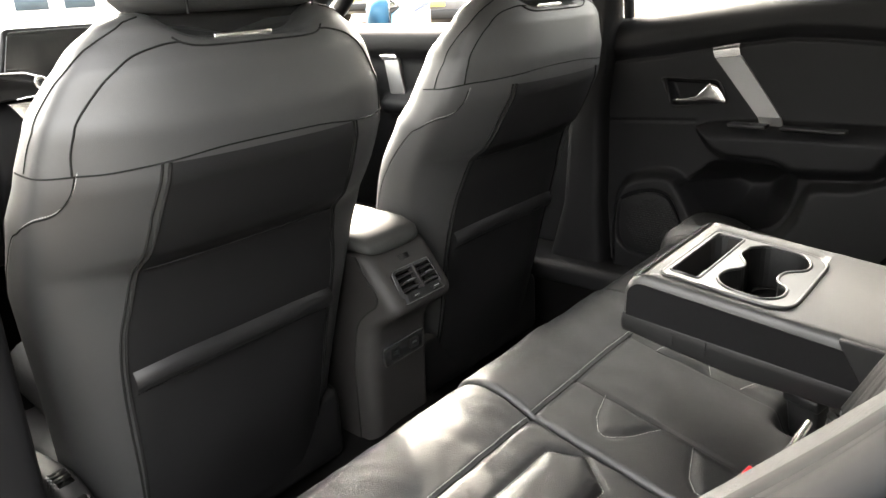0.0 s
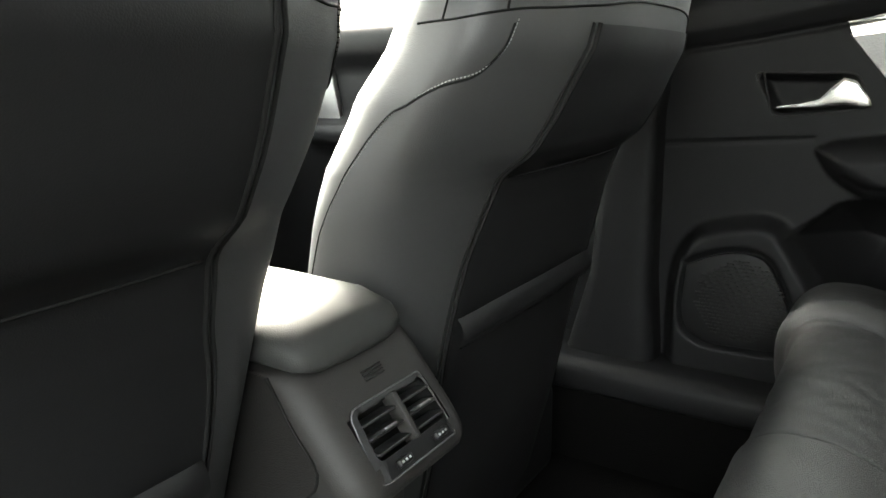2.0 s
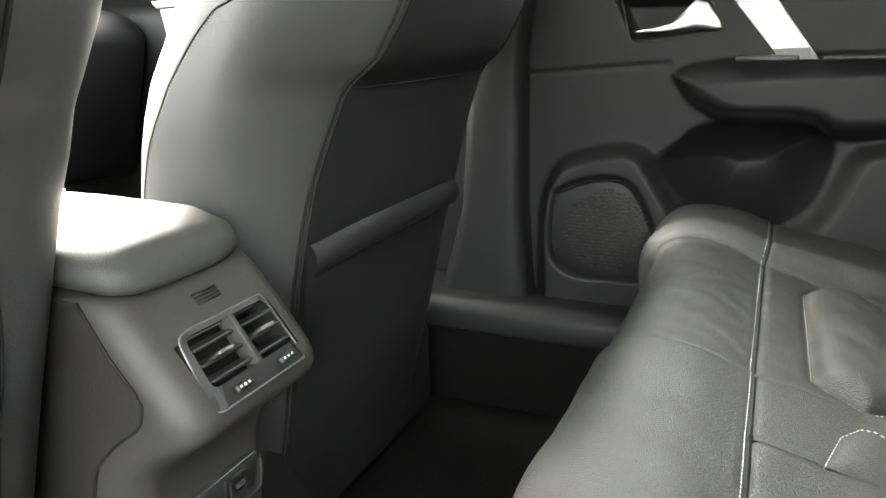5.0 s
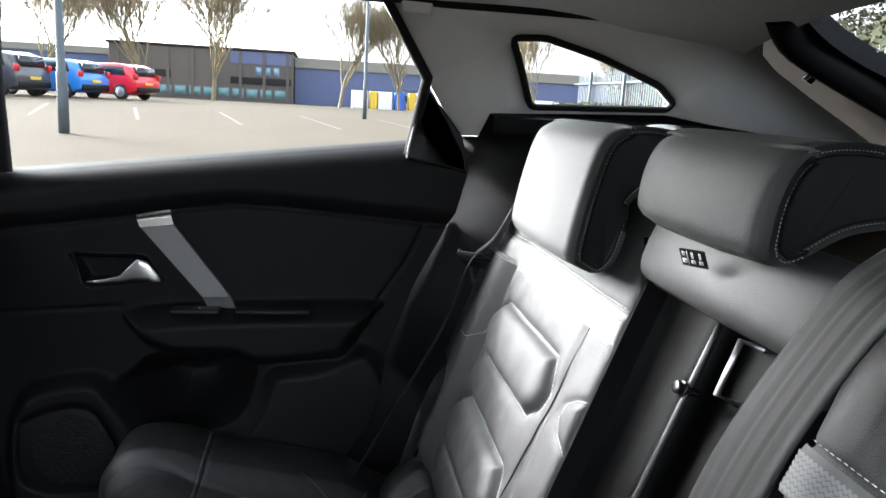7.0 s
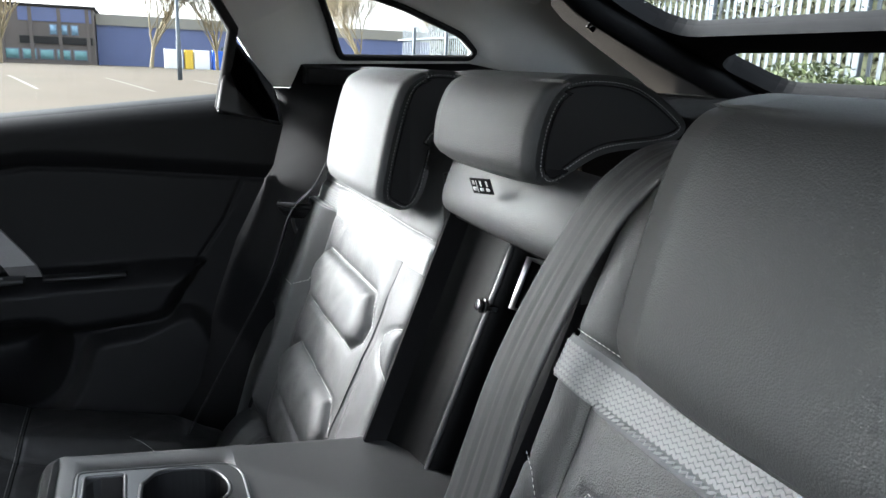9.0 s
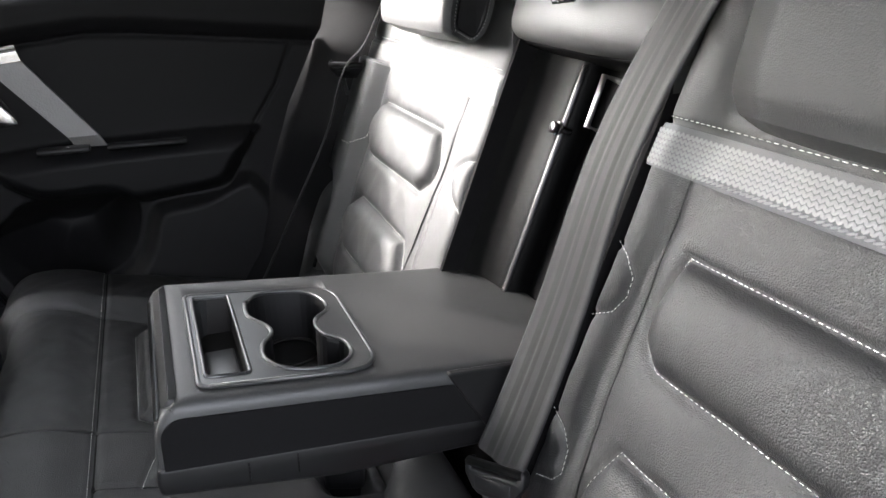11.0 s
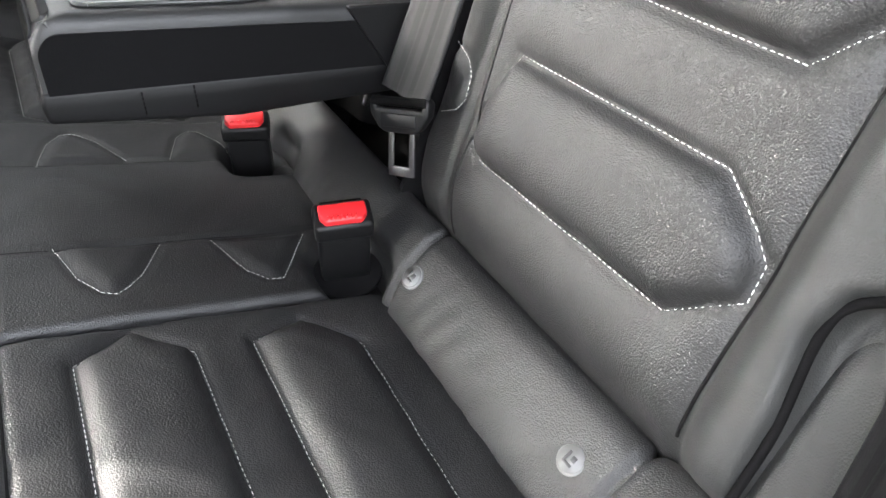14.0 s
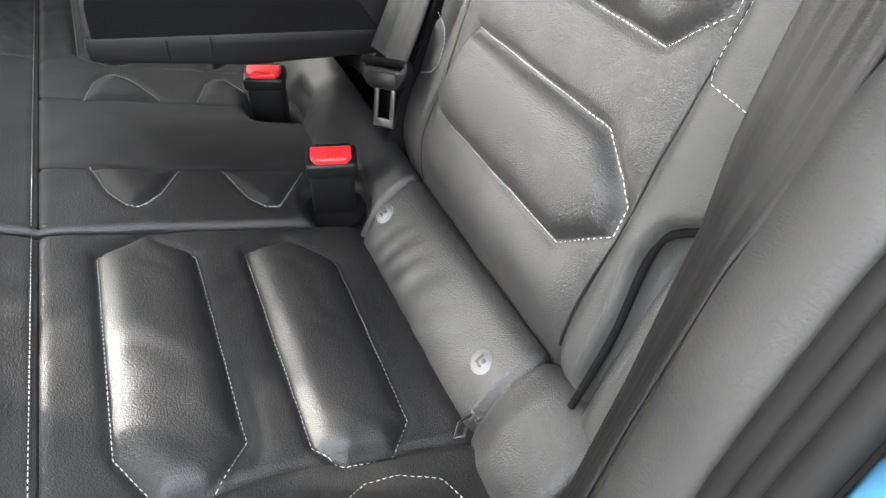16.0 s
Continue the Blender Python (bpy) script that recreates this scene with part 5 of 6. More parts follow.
part("duct", V(([(u, y, v) for y in (-0.003, 0.030) for u, v in gap], [(i, (i + 1) % n, n + (i + 1) % n, n + i) for i in range(n)] + [tuple(range(n, 2 * n))])), RUBBER, vent, "dark duct behind the slats", smooth=False)
part("divider", V(box(-0.0028, 0.0028, -0.009, 0.006, -0.015, 0.027, 0.0012)), GREYPLASTIC, vent)
for k in range(3):
    for s in (-1, 1):
        part("slat", V(box(s * 0.0235 - 0.0205, s * 0.0235 + 0.0205, -0.0060, 0.0090, -0.0085 + 0.0125 * k, -0.0060 + 0.0125 * k, 0.0009, pose(0, 0, 0, 20, 0, 0))), VENTSLAT, vent)
for s in (-1, 1):
    tab = part("vent_tab", V(prism([(s * 0.0235 - 0.008, -0.0105), (s * 0.0235 + 0.008, -0.0105), (s * 0.0235 + 0.011, 0.001), (s * 0.0235 - 0.011, 0.001)], "z", 0.0035, 0.0068, 0.0008)), PLASTIC, vent)
    part("tab_edge", V(box(s * 0.0235 - 0.0075, s * 0.0235 + 0.0075, -0.0116, -0.0098, 0.0036, 0.0064, 0.0006)), SATINLINE, tab, "satin metal edge")
    wl = part("thumb_wheel", V(box(s * 0.0255 - 0.0085, s * 0.0255 + 0.0085, -0.0096, -0.003, -0.0265, -0.0195, 0.002)), PLASTIC, vent)
    part("mark", join(*[V(box(s * 0.0255 - 0.0062 + 0.0045 * k, s * 0.0255 - 0.0042 + 0.0045 * k, -0.0103, -0.0094, -0.0240, -0.0220)) for k in range(3)]), WHITEPRINT, wl, "white marks")
part("grille", join(*[V(box(-0.0115, 0.0115, -0.0012, 0.002, 0.0445 + 0.0028 * k, 0.0458 + 0.0028 * k, 0.0, pose(0, 0, 0, -4, 0, 0))) for k in range(4)]), RUBBER, con, "small slotted sensor grille")
bay = round_poly([(CON - 0.052, 0.578), (CON + 0.054, 0.580), (CON + 0.056, 0.618), (CON - 0.054, 0.616)], 0.008)
sock_ = part("socket_panel", prism(bay, "y", 0.8655, 0.876, 0.0015), GLOSS, con, "gloss black socket panel")
part("lower_edge", tube([(u, 0.8652, v) for u, v in round_poly([(CON - 0.054, 0.600), (CON - 0.052, 0.578), (CON + 0.054, 0.580), (CON + 0.056, 0.612)], 0.008)[3:-3]], 0.0014, 6), GREYPLASTIC, sock_)
for x in (CON - 0.028, CON + 0.024):
    us = part("usb_socket", panel(round_poly([(x - 0.011, 0.590), (x + 0.011, 0.590), (x + 0.011, 0.610), (x - 0.011, 0.610)], 0.003), [[(x - 0.007, 0.595), (x + 0.007, 0.595), (x + 0.007, 0.6055), (x - 0.007, 0.6055)]], lambda u, v, w: Vector((u, 0.8645 - w, v)), 0.0025), PLASTIC, sock_, smooth=False)
    part("contact", box(x - 0.004, x + 0.006, 0.8622, 0.8645, 0.5985, 0.6025, 0.0005), TRAY, us, "pale socket contact")


# ---- right rear door ----
DOOR_PAD = [(0.612, 0.906), (0.590, 0.872), (0.560, 0.850), (0.524, 0.838), (0.44, 0.838), (0.405, 0.823), (0.33, 0.826), (0.255, 0.838), (0.225, 0.872), (0.200, 0.915), (0.206, 0.932), (0.43, 0.929), (0.57, 0.920)]
DOOR_BIN = [(0.632, 0.781), (0.60, 0.812), (0.564, 0.838), (0.44, 0.846), (0.400, 0.815), (0.412, 0.745), (0.445, 0.704), (0.49, 0.690), (0.545, 0.686), (0.585, 0.718)]
DOOR_LOW = [(0.806, 0.56), (0.806, 0.66), (0.800, 0.715), (0.784, 0.757), (0.754, 0.785), (0.687, 0.803), (0.648, 0.797), (0.628, 0.772), (0.606, 0.738), (0.580, 0.698), (0.545, 0.672), (0.49, 0.674), (0.435, 0.690), (0.400, 0.738), (0.372, 0.808), (0.30, 0.822), (0.20, 0.845), (0.15, 0.70), (0.20, 0.48), (0.806, 0.47)]
SPEAKER = [(0.780, 0.728), (0.735, 0.750), (0.690, 0.758), (0.656, 0.745), (0.632, 0.70), (0.612, 0.645), (0.630, 0.606), (0.690, 0.600), (0.752, 0.603), (0.782, 0.640)]


def door_top(Y):
    """Height of the rounded sill under the window."""
    return 1.128 + 0.075 * (0.80 - Y) / 0.65


def door_relief(Y, Z):
    """Depth of the trim towards the cabin, in metres, over (y, z)."""
    h = 0 * Y
    d = dist_poly(Y, Z, soft_loop(DOOR_PAD, 120))
    h = h + 0.052 * np.sqrt(ramp(d, -0.004, 0.030))
    fold = dist_line(Y, Z, [(0.575, 0.872), (0.55, 0.859), (0.46, 0.858), (0.43, 0.852), (0.405, 0.828)])
    h = h - 0.005 * np.exp(-(fold / 0.004) ** 2)
    pk = dist_poly(Y, Z, soft_loop(DOOR_BIN, 90))
    low = dist_poly(Y, Z, soft_loop(DOOR_LOW, 200))
    h = h + 0.034 * ramp(low, -0.008, 0.020)
    h = h - 0.115 * np.sqrt(ramp(pk, 0.0, 0.085)) * (d < 0.002)
    sp = dist_poly(Y, Z, soft_loop(SPEAKER, 60))
    h = h - 0.012 * ramp(sp, -0.006, 0.004)
    link = dist_line(Y, Z, [(0.640, 0.778), (0.582, 0.826)])
    h = h - 0.004 * np.exp(-(link / 0.0022) ** 2)
    seam = dist_line(Y, Z, [(0.86, 1.038), (0.70, 1.058), (0.52, 1.086), (0.44, 1.096), (0.36, 1.094), (0.08, 1.071)])
    h = h - 0.006 * np.exp(-(seam / 0.004) ** 2)
    zseam = np.interp(Y, [0.08, 0.36, 0.44, 0.52, 0.70, 0.86], [1.071, 1.094, 1.096, 1.086, 1.058, 1.038])
    h = h + 0.012 * ramp(Z, zseam, zseam + 0.03)
    cv = dist_line(Y, Z, [(0.119, 1.069), (0.150, 1.0), (0.202, 0.922), (0.22, 0.872)])
    h = h - 0.005 * np.exp(-(cv / 0.003) ** 2)
    l2 = dist_line(Y, Z, [(0.86, 0.905), (0.62, 0.920)])
    h = h - 0.003 * np.exp(-(l2 / 0.003) ** 2)
    hb = dist_poly(Y, Z, round_poly([(0.700, 1.010), (0.575, 1.008), (0.555, 0.965), (0.672, 0.952)], 0.012))
    h = h - 0.028 * ramp(hb, 0.0, 0.010)
    k = np.clip((Z - door_top(Y) + 0.034) / 0.044, 0, 1)
    return h - 0.055 * (1 - np.sqrt(1 - k * k))


DOOR_X = 0.700
door = thing("rear_door", (DOOR_X, 0.45, 0.5), "black right rear door trim with silver strip and armrest", "car door")
Y, Z = np.meshgrid(np.linspace(0.83, 0.03, 230), np.linspace(0.50, 1.215, 205), indexing="ij")
lim = np.interp(Z, [0.50, 0.61, 0.713, 0.863, 0.966, 1.088, 1.157, 1.226], [0.292, 0.272, 0.206, 0.166, 0.130, 0.066, 0.048, 0.060])
Yc = lim + (Y - 0.03) / 0.80 * (0.83 - lim)
Z = 0.50 + (Z - 0.50) / 0.715 * (door_top(Yc) - 0.49)
H = door_relief(Yc, Z)
Xd = DOOR_X - 0.012 * np.sin((Z - 0.5) * 2.2) - H + 0.008
skin = part("trim_panel", sheet(np.stack([Xd, Yc, Z], -1)), [SOFTPLASTIC, DOORLOWER], door)
inside = dist_poly(Yc, Z, soft_loop(DOOR_LOW, 200))
for pg in skin.data.polygons:
    i, j = divmod(pg.index, Z.shape[1] - 1)
    pg.material_index = int(inside[i, j] > -0.004 and Yc[i, j] < 0.45)


def on_door(y, z, proud=0.0):
    return Vector((float(DOOR_X - 0.012 * math.sin((z - 0.5) * 2.2) + 0.008 - door_relief(np.array([[y]]), np.array([[z]]))[0, 0] - proud), y, z))



def strip(corner, name, m, label, proud=0.004):
    bm_pts = []
    for k in range(11):
        a = Vector(corner[0]).lerp(Vector(corner[3]), k / 10)
        b = Vector(corner[1]).lerp(Vector(corner[2]), k / 10)
        row = []
        for j in (0, 0.02, 0.25, 0.5, 0.75, 0.98, 1):
            p = a.lerp(b, j)
            row.append(tuple(on_door(p.x, p.y, proud if 0 < j < 1 else 0.0)))
        bm_pts.append(row)
    return part(name, sheet(np.array(bm_pts)), m, door, label, smooth=False)


strip([(0.588, 1.060), (0.536, 1.068), (0.431, 0.925), (0.478, 0.925)], "trim_strip", MESHMETAL, "etched silver metal strip")
strip([(0.592, 1.076), (0.536, 1.086), (0.530, 1.062), (0.584, 1.056)], "strip_cap", CHROME, "bright metal cap", 0.007)
part("handle_bezel", tube([on_door(y, z, 0.001) for y, z in round_poly([(0.703, 1.012), (0.573, 1.010), (0.552, 0.964), (0.672, 0.949)], 0.012) + [(0.69, 1.012)]], 0.0016, 6), PLASTIC, door)
hp = [(0.668, 0.964, 0.002, 0.003), (0.64, 0.966, 0.0035, 0.004), (0.615, 0.970, 0.006, 0.005), (0.600, 0.979, 0.0135, 0.006), (0.586, 0.986, 0.0195, 0.007), (0.571, 0.983, 0.0180, 0.007), (0.558, 0.974, 0.009, 0.006), (0.553, 0.970, 0.004, 0.004)]
part("door_handle", sock([((DOOR_X - 0.012, y, z), a, b, (0, 0.1, 1), (1, 0, 0)) for y, z, a, b in hp], 24, 3.6), CHROME, door, "satin chrome door release")
sw = part("window_switch", box(DOOR_X - 0.062, DOOR_X - 0.032, 0.455, 0.53, 0.924, 0.9315, 0.002), PLASTIC, door, "gloss black window switch")
part("light", box(DOOR_X - 0.050, DOOR_X - 0.045, 0.484, 0.489, 0.931, 0.9325), WHITEPRINT, sw, "tiny white marker")
part("pull_recess", box(DOOR_X - 0.060, DOOR_X - 0.034, 0.31, 0.43, 0.924, 0.931, 0.003), PLASTIC, door)
gr = part("speaker_grille", prism(soft_loop([(0.70 + (y - 0.70) * 0.93, 0.675 + (z - 0.675) * 0.93) for y, z in SPEAKER], 48), "x", DOOR_X - 0.030, DOOR_X - 0.012, 0.002), SOFTPLASTIC, door, "black speaker grille")
cells = []
for k in range(24):
    z = 0.612 + 0.0055 * k
    for j in range(12):
        y = 0.628 + 0.0125 * j + 0.0125 * (k * 0.28 % 1)
        if math.hypot((y + 0.005 - 0.692) / 0.066, (z - 0.676) / 0.064) < 1:
            cells.append(box(DOOR_X - 0.0313, DOOR_X - 0.029, y, y + 0.0098, z, z + 0.0026))
gp = part("perforation", join(*cells), RUBBER, gr)
gp["kind"] = "stuff"
# window opening: frame, seal and pane
FR = [(0.790, 1.125), (0.770, 1.440), (0.215, 1.450), (0.130, 1.318), (0.150, 1.190)]
wf = thing("window_rear_right", (DOOR_X, 0.45, 1.3), "rear door window in a black frame", "window", kind="structure")
wx = lambda z: 0.700 - 0.34 * max(0, z - 1.22)
part("window_frame", tube([(wx(z) - 0.004, y, z) for y, z in FR[1:3]] + [(wx(z) - 0.004, y, z) for y, z in FR[3:]], 0.010, 8), RUBBER, wf)
part("front_frame", tube([(wx(1.15), 0.785, 1.14), (wx(1.44), 0.768, 1.445)], 0.013, 8), RUBBER, wf)
g = part("pane", facing(([(wx(z) + 0.012, y, z) for y, z in FR], [list(range(5))])), TINTED, wf, smooth=False)
g.visible_shadow = False
part("corner_panel", prism(round_poly([(0.158, 1.185), (0.135, 1.315), (0.062, 1.225), (0.050, 1.165)], 0.008), "x", 0.672, 0.70, 0.005), PLASTIC, wf, "black corner panel")
solid("door_outer_right", prism([(0.83, 0.45), (0.83, 1.095), (0.10, 1.17), (0.30, 0.45)], "x", 0.83, 0.85, 0.01), BODYBLUE, "blue outer skin of the rear door", "door skin", "structure")

# ---- front right door, dashboard, windscreen ----
fd = thing("front_door", (0.72, 1.4, 0.5), "black right front door trim with a silver strip", "car door")
Y, Z = np.meshgrid(np.linspace(1.95, 0.90, 60), np.linspace(0.50, 1.13, 50), indexing="ij")
h = 0.03 * ramp(Z, 1.03, 1.06) + 0.05 * ramp(dist_poly(Y, Z, [(1.6, 0.86), (1.6, 0.94), (1.0, 0.94), (1.0, 0.86)]), 0, 0.03) - 0.05 * ramp(Z, 1.09, 1.13) ** 2
part("trim_panel", sheet(np.stack([0.735 - h, Y, Z], -1)), SOFTPLASTIC, fd)
part("trim_strip", prism([(1.582, 1.034), (1.525, 1.036), (1.500, 0.907), (1.558, 0.897)], "x", 0.722, 0.74, 0.003), MESHMETAL, fd, "etched silver metal strip")
part("strip_cap", prism([(1.60, 1.045), (1.53, 1.047), (1.525, 1.03), (1.587, 1.028)], "x", 0.719, 0.74, 0.003), CHROME, fd)
part("handle", box(0.70, 0.73, 1.44, 1.58, 0.878, 0.895, 0.006), CHROME, fd)
solid("door_outer_front", box(0.83, 0.85, 0.86, 1.95, 0.45, 1.09, 0.01), BODYBLUE, "blue outer skin of the front door", "door skin", "structure")
solid("front_left_door", prism([(0.86, 0.45), (0.86, 1.155), (1.60, 1.13), (1.95, 1.08), (1.95, 0.45)], "x", -0.75, -0.70, 0.01), SOFTPLASTIC, "black trim of the left front door", "car door", "structure")
dash = thing("dashboard", (MID, 1.8, 0.8), "black dashboard with a central screen", "dashboard")
part("top", prism([(1.62, 0.98), (1.66, 1.02), (1.80, 1.05), (2.0, 1.06), (2.0, 0.70), (1.70, 0.70)], "x", -0.70, 0.73, 0.02), SOFTPLASTIC, dash)
scr = part("screen", prism(round_poly([(-0.325, 1.055), (-0.285, 1.190), (0.03, 1.190), (0.03, 1.055)], 0.012), "y", 1.62, 1.640, 0.004), PLASTIC, dash, "dark glossy screen")
part("screen_glass", prism(round_poly([(-0.314, 1.063), (-0.279, 1.183), (0.022, 1.183), (0.022, 1.063)], 0.008), "y", 1.617, 1.621, 0.001), GLOSS, scr)
part("dash_front", prism([(1.615, 0.99), (1.655, 1.08), (1.75, 1.08), (1.75, 0.70), (1.66, 0.70), (1.60, 0.90)], "x", -0.36, 0.05, 0.012), SOFTPLASTIC, dash)
vt = part("side_vent", prism(round_poly([(-0.42, 1.112), (-0.27, 1.105), (-0.225, 1.088), (-0.232, 1.062), (-0.40, 1.050)], 0.006), "y", 1.592, 1.65, 0.004), PLASTIC, dash, "air vent with a round knob")
part("vent_trim", tube([(-0.42, 1.592, 1.113), (-0.275, 1.592, 1.106), (-0.226, 1.592, 1.089), (-0.234, 1.592, 1.062), (-0.30, 1.592, 1.057)], 0.0022, 8), CHROME, vt)
kn = part("knob", disc((-0.252, 1.586, 1.085), (0, 1, 0), 0.0135, 0.018, 24, 0.002), CHROME, vt)
part("knob_face", disc((-0.252, 1.576, 1.085), (0, 1, 0), 0.0085, 0.004, 20, 0.001), GLOSS, kn)
part("silver_trim", prism([(-0.315, 1.050), (-0.262, 1.052), (-0.255, 1.035), (-0.288, 1.005)], "y", 1.598, 1.612, 0.003), CHROME, dash, "brushed silver dash inlay")
ws = solid("windscreen", facing(([(-0.62, 2.12, 1.06), (0.65, 2.12, 1.06), (0.58, 1.52, 1.415), (-0.55, 1.52, 1.415)], [(0, 1, 2, 3)])), GLASS, "clear raked windscreen", "windscreen", "structure", smooth=False)
ws.visible_shadow = False

# ---- tailgate ----
tg = thing("tailgate", (MID, -0.75, 1.2), "black trimmed tailgate with a split rear window", "tailgate")


def hp(u, v, w=0.0):
    """A place on the sloping tailgate: u across, v up the slope, w outwards."""
    return Vector((MID + u, -0.80 + 0.874 * v - 0.486 * w, 1.20 + 0.486 * v + 0.874 * w))


HU = round_poly([(-0.425, 0.277), (0.425, 0.277), (0.475, 0.40), (0.42, 0.56), (-0.42, 0.56), (-0.475, 0.40)], 0.06, 6)
HL = round_poly([(-0.33, 0.09), (0.33, 0.09), (0.395, 0.185), (0.33, 0.228), (-0.33, 0.228), (-0.395, 0.185)], 0.03)
part("frame", panel([(-0.80, -0.25), (0.80, -0.25), (0.80, 0.62), (-0.80, 0.62)], [HU, HL], hp, 0.03), SOFTPLASTIC, tg, smooth=False)
for hl in (HU, HL):
    g = part("pane", facing(([hp(u, v, 0.02) for u, v in hl], [list(range(len(hl)))])), TINTED, tg, smooth=False)
    g.visible_shadow = False
for s in (-1, 1):
    part("inner_trim", tube([hp(s * 0.47, 0.50, -0.005), hp(s * 0.510, 0.42, -0.01), hp(s * 0.475, 0.30, -0.012), hp(s * 0.43, 0.20, -0.012), hp(s * 0.37, 0.06, -0.01), hp(s * 0.30, 0.02, -0.01)], 0.026, 12, 60), SOFTPLASTIC, tg, "rounded inner trim beside the glass")
    part("strut_stud", disc(hp(s * 0.535, 0.36, -0.02), (0.3 * s, 0.5, -0.8), 0.009, 0.03, 14, 0.002), GLOSS, tg)
rng = random.Random(5)
dv, df = [], []
for k in range(420):
    u, v = rng.uniform(-0.45, 0.45), rng.uniform(0.29, 0.55)
    c, r = hp(u, v, 0.024), rng.uniform(0.0013, 0.0034)
    o = len(dv)
    ax, ay, az = Vector((1, 0, 0)), Vector((0, 0.874, 0.486)), Vector((0, -0.486, 0.874))
    for a in range(6):
        dv.append(c + r * (math.cos(a * math.pi / 3) * ax + math.sin(a * math.pi / 3) * ay))
    dv.append(c + az * r * 0.6)
    df.extend((o + a, o + (a + 1) % 6, o + 6) for a in range(6))
WATER = mat("water_drop", (0.9, 0.92, 0.95), 0.05, var=0.02)
WATER.node_tree.nodes["Principled BSDF"].inputs["Transmission Weight"].default_value = 0.5
part("raindrops", (dv, df), WATER, tg, "small raindrops on the glass")["kind"] = "stuff"
solid("parcel_shelf", box(-0.60, 0.625, -0.80, -0.15, 1.215, 1.238, 0.010), CARPET, "black carpeted parcel shelf behind the rear seats", "parcel shelf", "structure")
for s in (-1, 1):
    t = thing("seat_release", (MID + s * 0.47, -0.19, 1.24), "satin metal seat release loop behind the headrest", "release lever", "backrest releases")
    part("loop", tube([(MID + s * 0.53, -0.20, 1.238), (MID + s * 0.52, -0.195, 1.256), (MID + s * 0.44, -0.19, 1.262), (MID + s * 0.40, -0.19, 1.258), (MID + s * 0.405, -0.18, 1.238)], 0.006, 8, 24), BADGE, t)
    part("base", box(MID + s * 0.465 - 0.08, MID + s * 0.465 + 0.08, -0.23, -0.15, 1.222, 1.242, 0.006), PLASTIC, t)

# printed care tag on the centre pad
t = thing("warning_tag", (0.018, -0.018, 1.16), "small black cloth tag with white pictograms", "tag")
tm = Matrix.Translation((0.020, -0.012, 1.166)) @ pose(0, 0, 0, -20, 6, 8) @ Matrix.Scale(0.78, 4)
part("cloth", turned(box(-0.021, 0.021, -0.001, 0.001, -0.011, 0.009, 0.0004), tm), CLOTH, t)
part("print", join(*[turned(d, tm) for d in (box(0.0075, 0.0085, 0.0008, 0.0016, -0.009, 0.007), box(0.010, 0.018, 0.0008, 0.0016, -0.007, -0.002), box(0.012, 0.0165, 0.0008, 0.0016, 0.001, 0.006), box(-0.004, 0.003, 0.0008, 0.0016, -0.007, -0.003), box(-0.002, 0.001, 0.0008, 0.0016, -0.001, 0.006), box(-0.0165, -0.010, 0.0008, 0.0016, -0.007, -0.003), box(-0.015, -0.012, 0.0008, 0.0016, -0.001, 0.006))]), WHITEPRINT, t, "white pictogram shapes")

# ---- outside ----
ASPHALT = mat("pale_asphalt", (0.095, 0.080, 0.061), 0.95, grain=0.4, grain_size=0.01, var=0.18, var_size=3.0, spec=0.05)
WHITEPAINT = mat("white_road_paint", (0.118, 0.104, 0.084), 0.85, var=0.2, var_size=0.3)
GALV = mat("galvanised_steel", (0.080, 0.095, 0.110), 0.65)
BARK = mat("grey_brown_bark", (0.24, 0.20, 0.125), 0.9, var=0.25, var_size=0.2)
BRICK = mat("brown_grey_cladding", (0.095, 0.080, 0.070), 0.85, var=0.12, var_size=1.5)
BLUEWALL = mat("blue_cladding", (0.085, 0.105, 0.20), 0.7, var=0.12, var_size=1.0)
CREAM = mat("cream_fascia", (0.2, 0.19, 0.16), 0.8)
DARKGLASS = mat("far_window_glass", (0.05, 0.07, 0.09), 0.1, var=0.2)
FRAMEGREY = mat("grey_window_frame", (0.10, 0.12, 0.15), 0.6)
PALEBLUE = mat("pale_blue_glazing", (0.16, 0.27, 0.36), 0.3, var=0.15)
WHITEWALL = mat("white_cladding", (0.75, 0.74, 0.72), 0.8, var=0.05)
YELLOW = mat("yellow_panel", (0.65, 0.45, 0.05), 0.7)
BLUEDOOR = mat("bright_blue_panel", (0.03, 0.12, 0.50), 0.6)
TEAL = mat("teal_panel", (0.12, 0.24, 0.24), 0.7)
HEDGE = mat("hedge_leaf", (0.045, 0.060, 0.016), 0.6, var=0.5, var_size=0.15)
SCRUB = mat("scrub_leaf", (0.040, 0.037, 0.017), 0.85, var=0.6, var_size=0.6)
HEDGEDARK = mat("hedge_inside", (0.035, 0.04, 0.015), 0.9)
TYRE = mat("tyre_rubber", (0.02, 0.02, 0.02), 0.8)
RIM = mat("alloy_rim", (0.55, 0.55, 0.56), 0.35, metal=0.9)
LAMPRED = mat("tail_lamp", (0.45, 0.015, 0.015), 0.25)
CARGLASS = mat("dark_car_glass", (0.02, 0.025, 0.03), 0.08)


def lie(x, y):
    """Height of the car park."""
    return float(0.63 * ramp(np.array(x), 5.0, 30.0) - 0.42 * ramp(np.array(x), 36.0, 75.0))


